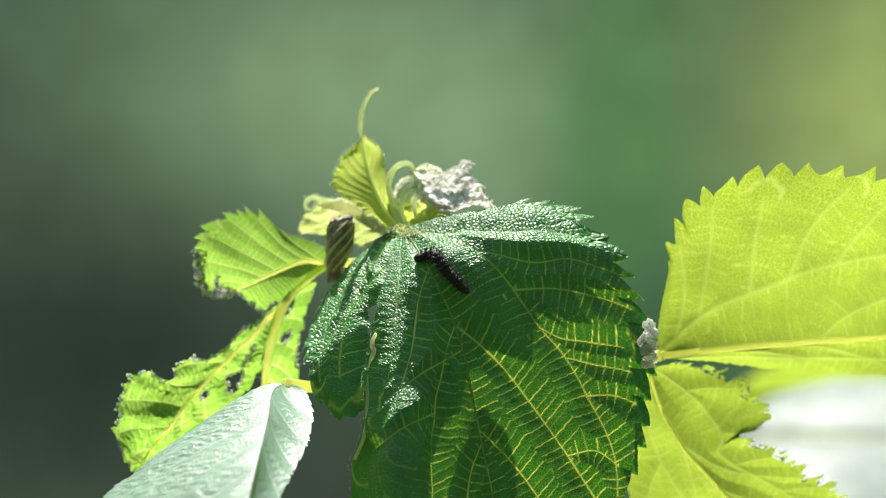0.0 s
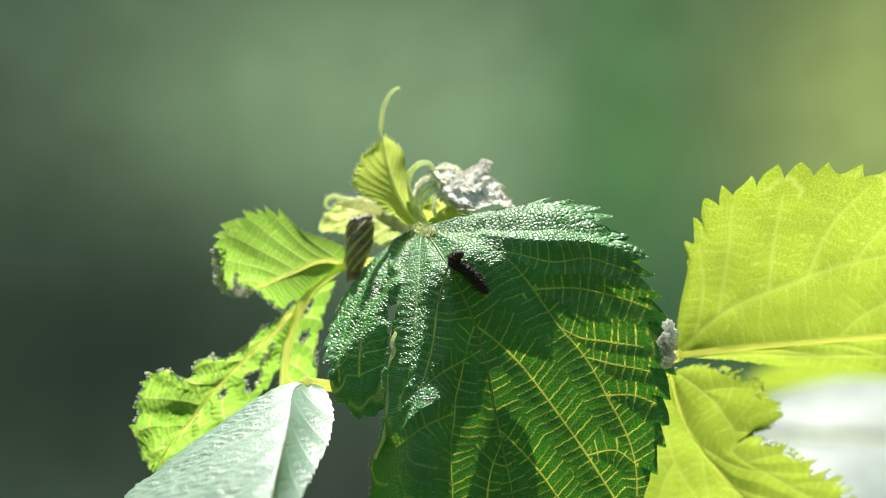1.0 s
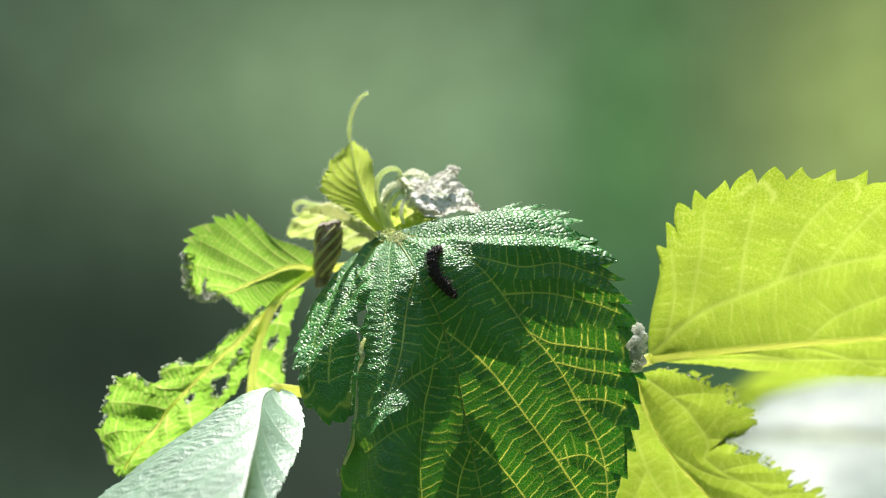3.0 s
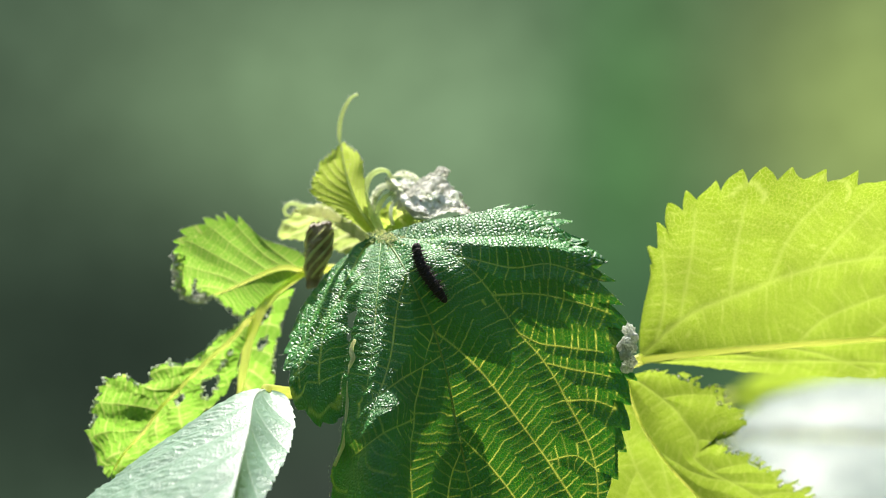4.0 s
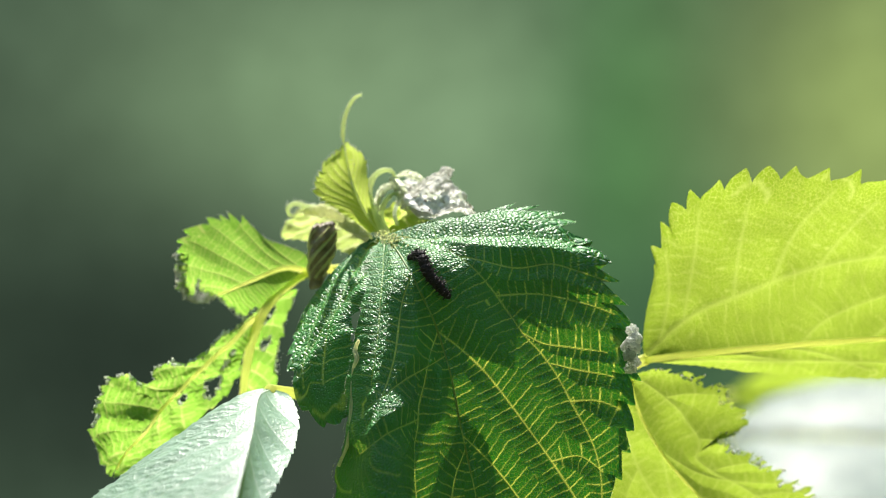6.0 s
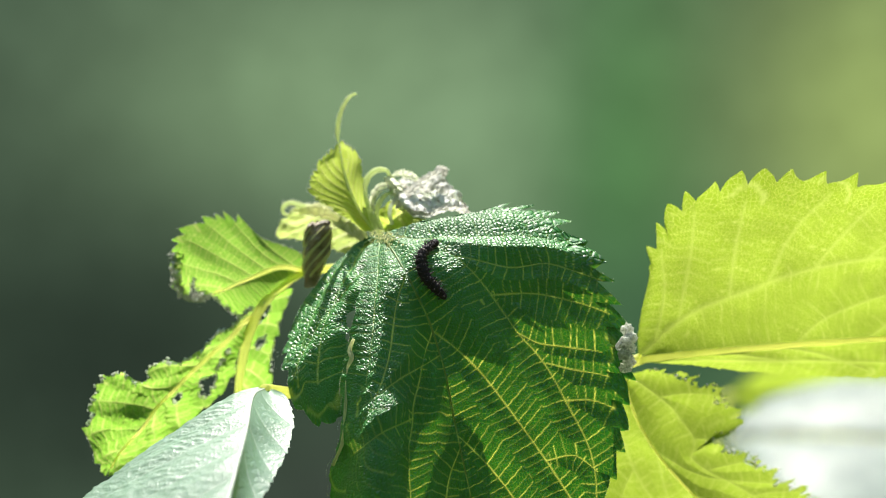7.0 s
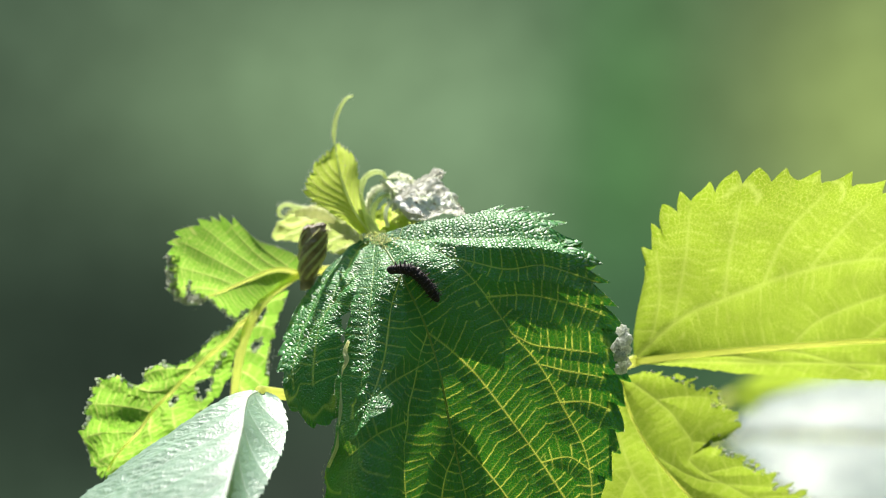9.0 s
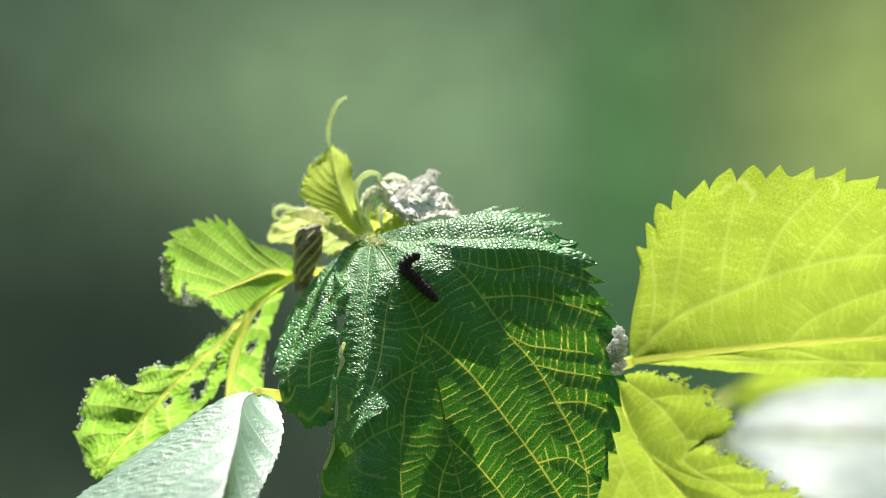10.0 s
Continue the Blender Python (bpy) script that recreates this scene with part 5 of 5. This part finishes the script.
BITTEN = [(0, 0, 0, 0, 0), (1.59, -0.53, 2.42, 1.23, 0.37), (3.25, -0.98, 11.6, 0.63, -0.76), (-1.06, -1.48, 15.33, 0.11, -0.73), (-3.6, -0.29, 1.86, -0.91, -0.33), (-3.78, -0.26, 1.72, -0.49, -0.14), (-3.44, -0.33, 1.9, -0.53, -0.19), (-1.58, -0.74, 2.86, -0.75, -0.46), (-1.24, -0.81, 3.04, -0.79, -0.51), (-0.84, -0.31, 3.53, -1.16, -0.4), (-0.74, -0.59, 4.69, -1.18, -0.38), (-0.24, 0.22, 5.11, -0.66, -0.04), (-0.28, 0.11, 5.07, -0.69, -0.09), (-0.51, -0.48, 4.82, -0.87, -0.34), (-0.55, -0.59, 4.78, -0.9, -0.39), (1.48, 0.02, 4.39, -0.71, -0.32), (0.44, -0.44, 3.21, -0.47, -0.37), (1.46, -0.38, 2.57, -0.31, -0.23), (-2.98, -0.64, 3, -0.71, -0.47), (-1.87, -1.49, 6.44, -1.11, -0.38), (-0.44, -0.62, 4.65, -0.85, -0.18)]
CHEWED = [(0, 0.0, -0.0), (-0.26, 0.48, 0.26), (0.42, 0.06, -0.0), (0.75, -0.43, 0.06), (1.12, -0.41, -0.21), (1.01, -0.29, -0.28), (1.04, -0.32, -0.29), (1.21, -0.51, -0.36), (1.24, -0.54, -0.37), (1.89, -0.75, -0.58), (1.65, -0.82, -0.57), (1.45, -0.61, -0.41), (1.48, -0.6, -0.4), (1.68, -0.57, -0.35), (1.71, -0.56, -0.34), (1.21, -0.58, -0.41), (1.13, -0.3, -0.28), (1.18, -0.11, -0.19), (1.54, -0.48, -0.51), (1.65, -0.94, -0.51), (1.81, -0.63, -0.61)]
PALE = [(0, 0, 0, 0, 0), (0.76, -1.46, -0.44, -0.12, -0.22), (0, 0, 0.01, 0.09, 0.03), (-0.1, -1.08, 0.81, 0.47, 0.15), (-0.09, -0.97, 0.2, 0.44, 0.27), (0.84, 0.25, 0.68, 0.19, 0.01), (0.73, 0.31, 0.69, 0.22, 0.01), (0.15, 0.67, 0.78, 0.38, -0.02), (0.04, 0.73, 0.79, 0.41, -0.02), (0.47, 1.23, 0.81, 0.77, 0.19), (0.01, 0.58, 1.28, 0.52, -0.08), (0.43, 0.48, 0.68, 0.52, -0.01), (0.44, 0.6, 0.67, 0.53, 0.01), (0.52, 1.26, 0.63, 0.57, 0.1), (0.53, 1.38, 0.62, 0.58, 0.12), (0.51, 1.39, 0.72, 0.35, 0.08), (0.47, 0.56, 0.81, 0.35, 0), (0.88, 0.32, 0.48, 0.06, 0.04), (0.53, 1.36, 1.06, 0.2, -0.07), (0.02, 0.64, 0.98, 0.51, 0.03), (0.99, 1.9, 1.17, 0.27, -0.18)]
YOUNG = [(0, 0.0, -0.0), (-0.46, 0.25, 0.11), (0.28, 0.27, 0.08), (0.96, -0.35, 0.11), (0.48, -0.11, -0.06), (0.74, -0.33, -0.12), (0.64, -0.32, -0.12), (0.11, -0.29, -0.13), (0.01, -0.28, -0.13), (0.28, -0.44, -0.23), (0, -0.46, -0.19), (0.25, -0.35, -0.14), (0.22, -0.35, -0.12), (0.06, -0.37, -0.03), (0.03, -0.37, -0.01), (-0.22, -0.25, -0.11), (0.74, -0.33, -0.05), (0.05, -0.12, -0.09), (0.28, -0.28, -0.15), (0.25, -0.63, -0.2), (-0.22, -0.4, -0.2)]
WITHERED = [(0, 0.0, -0.0), (0, 0.36, 0.22), (0, 0.09, 0.04), (0, -0.37, 0.07), (0, -0.4, -0.16), (0, -0.44, -0.11), (0.0, -0.49, -0.14), (0.0, -0.77, -0.27), (0, -0.82, -0.3), (0, -0.81, -0.28), (0, -0.99, -0.36), (0, -0.71, -0.2), (0.0, -0.71, -0.2), (0.0, -0.73, -0.18), (0, -0.73, -0.18), (0, -0.68, -0.22), (0, -0.44, -0.02), (0, -0.28, -0.08), (0, -0.64, -0.37), (0, -0.99, -0.25), (0, -0.84, -0.33)]
ROLL = [(0, 0.0, -0.0), (0, 0.19, 0.05), (0, 0.11, 0.04), (0, -0.19, 0.26), (0, -0.21, 0.02), (0, -0.25, -0.11), (0.0, -0.25, -0.11), (0.0, -0.27, -0.12), (0, -0.27, -0.12), (0, -0.43, -0.11), (0, -0.44, -0.19), (0, -0.35, -0.2), (0.0, -0.35, -0.17), (0.0, -0.35, -0.03), (0, -0.35, -0.0), (0, -0.32, -0.22), (0, -0.26, -0.2), (0, -0.09, -0.08), (0, -0.28, -0.2), (0, -0.63, -0.25), (0, -0.47, -0.32)]
TAIL = [(12.4, -12.7), (12.5, -12.6), (12.3, -12.8), (12.6, -12.7), (12.7, -12.3), (12.4, -12.7), (12.3, -12.7), (12.3, -12.6), (12.3, -13.1), (12.8, -12.9), (12.1, -12.8), (12.2, -12.5), (12.2, -12.5), (12.4, -12.6), (12.4, -12.7), (12.0, -12.8), (12.3, -12.7), (12.6, -13.0), (12.1, -12.8), (12.5, -13.0), (12.5, -12.6)]
WAIST = [(8.7, -8.8), (8.6, -8.6), (8.9, -9.0), (8.5, -9.0), (8.8, -8.6), (8.3, -8.6), (8.4, -8.4), (9.4, -8.7), (9.4, -9.0), (9.3, -8.8), (8.7, -8.5), (9.3, -8.2), (8.8, -8.3), (8.7, -7.9), (8.8, -8.2), (9.4, -8.1), (9.7, -8.4), (9.7, -8.5), (9.5, -9.2), (8.9, -9.2), (9.0, -8.9)]
NECK = [(6.5, -5.8), (6.0, -6.5), (6.0, -7.2), (7.1, -6.4), (8.0, -5.2), (8.3, -4.9), (8.6, -4.9), (7.9, -5.3), (7.8, -6.0), (8.4, -4.9), (8.1, -4.6), (7.3, -5.2), (6.7, -4.9), (8.7, -4.6), (8.5, -4.7), (7.7, -5.2), (7.4, -5.8), (6.5, -6.8), (7.1, -7.3), (6.5, -7.0), (6.6, -6.5)]
HEAD = [(3.3, -6.5), (2.6, -6.9), (7.4, -5.7), (9.5, -4.5), (11.3, -3.3), (12.2, -3.2), (11.5, -3.4), (5.0, -4.9), (7.1, -3.2), (10.4, -2.6), (10.7, -2.6), (5.6, -4.5), (4.2, -5.7), (11.1, -2.7), (10.9, -2.6), (5.4, -5.0), (3.5, -7.5), (2.2, -8.7), (3.4, -7.3), (8.2, -5.5), (9.0, -4.4)]


def motions():
    plant_m = []
    for t, dx, dz in SWAY:
        lean = math.degrees(math.asin(dx / 1000))
        plant_m.append(Matrix.Translation(ROOT + Vector((0, 0, dz * MM))) @ pose(0, 0, 0, 0, lean, 0))
    walk(plant, list(zip(TIMES, plant_m)))

    def carried(pivot, table):
        p = np.array(pivot) * MM
        full = [r if len(r) == 5 else (0, r[0], 0, r[1], r[2]) for r in table]
        return [pose(p[0] + (s[1] + dx) * MM, p[1], 1.0 + p[2] + (s[2] + dz) * MM, a, b, c) for s, (a, b, c, dx, dz) in zip(SWAY, full)]

    for ob, pivot, table in ((BROAD_LEAF, BROAD_AT, BROAD), (GLOW_LEAF, GLOW_AT, GLOW), (BITTEN_LEAF, BITTEN_AT, BITTEN), (CHEWED_LEAF, CHEWED_AT, CHEWED),
                             (PALE_LEAF, PALE_AT, PALE), (YOUNG_LEAF, YOUNG_AT, YOUNG), (INNER_LEAF, INNER_AT, YOUNG), (WITHERED_LEAF, WITHERED_AT, WITHERED)):
        walk(ob, [(t, a.inverted() @ b) for t, a, b in zip(TIMES, plant_m, carried(pivot, table))])
    walk(ROLLED, list(zip(TIMES, carried(ROLL_AT, ROLL))))

    rides = carried(BROAD_AT, BROAD)
    walk(CATERPILLAR, list(zip(TIMES, rides)))
    me = BROAD_LEAF.data
    tree = BVHTree.FromPolygons([v.co for v in me.vertices], [p.vertices for p in me.polygons])
    rows = [[] for _ in SEGS]
    for k, t in enumerate(TIMES):
        flat = spline([TAIL[k], WAIST[k], NECK[k], HEAD[k]], SEGMENTS)
        length = np.linalg.norm(np.diff(flat, axis=0), axis=1).sum()
        rise = math.sqrt(max(0, 12.0 ** 2 - length ** 2)) * 0.45
        on = []
        for i, (x, z) in enumerate(flat):
            hit, nrm, _, _ = tree.ray_cast(Vector((x * MM, -0.2, z * MM)), Vector((0, 1, 0)))
            if nrm.y > 0:
                nrm = -nrm
            w = i / (SEGMENTS - 1)
            nrm = (nrm + Vector((0, -0.6, 0.4))).normalized()
            on.append((hit + (nrm * 0.85 + Vector((0, -1, -0.1)) * rise * max(0, (w - 0.55) / 0.45) ** 1.6) * MM, nrm))
        for i in range(SEGMENTS):
            a, b = on[max(0, i - 1)][0], on[min(SEGMENTS - 1, i + 1)][0]
            ax = (b - a).normalized()
            az = (on[i][1] - ax * on[i][1].dot(ax)).normalized()
            ay = az.cross(ax)
            m = Matrix((ax, ay, az)).transposed().to_4x4()
            m.translation = on[i][0]
            rows[i].append((t, m))
    for ob, r in zip(SEGS, rows):
        walk(ob, r)


motions()
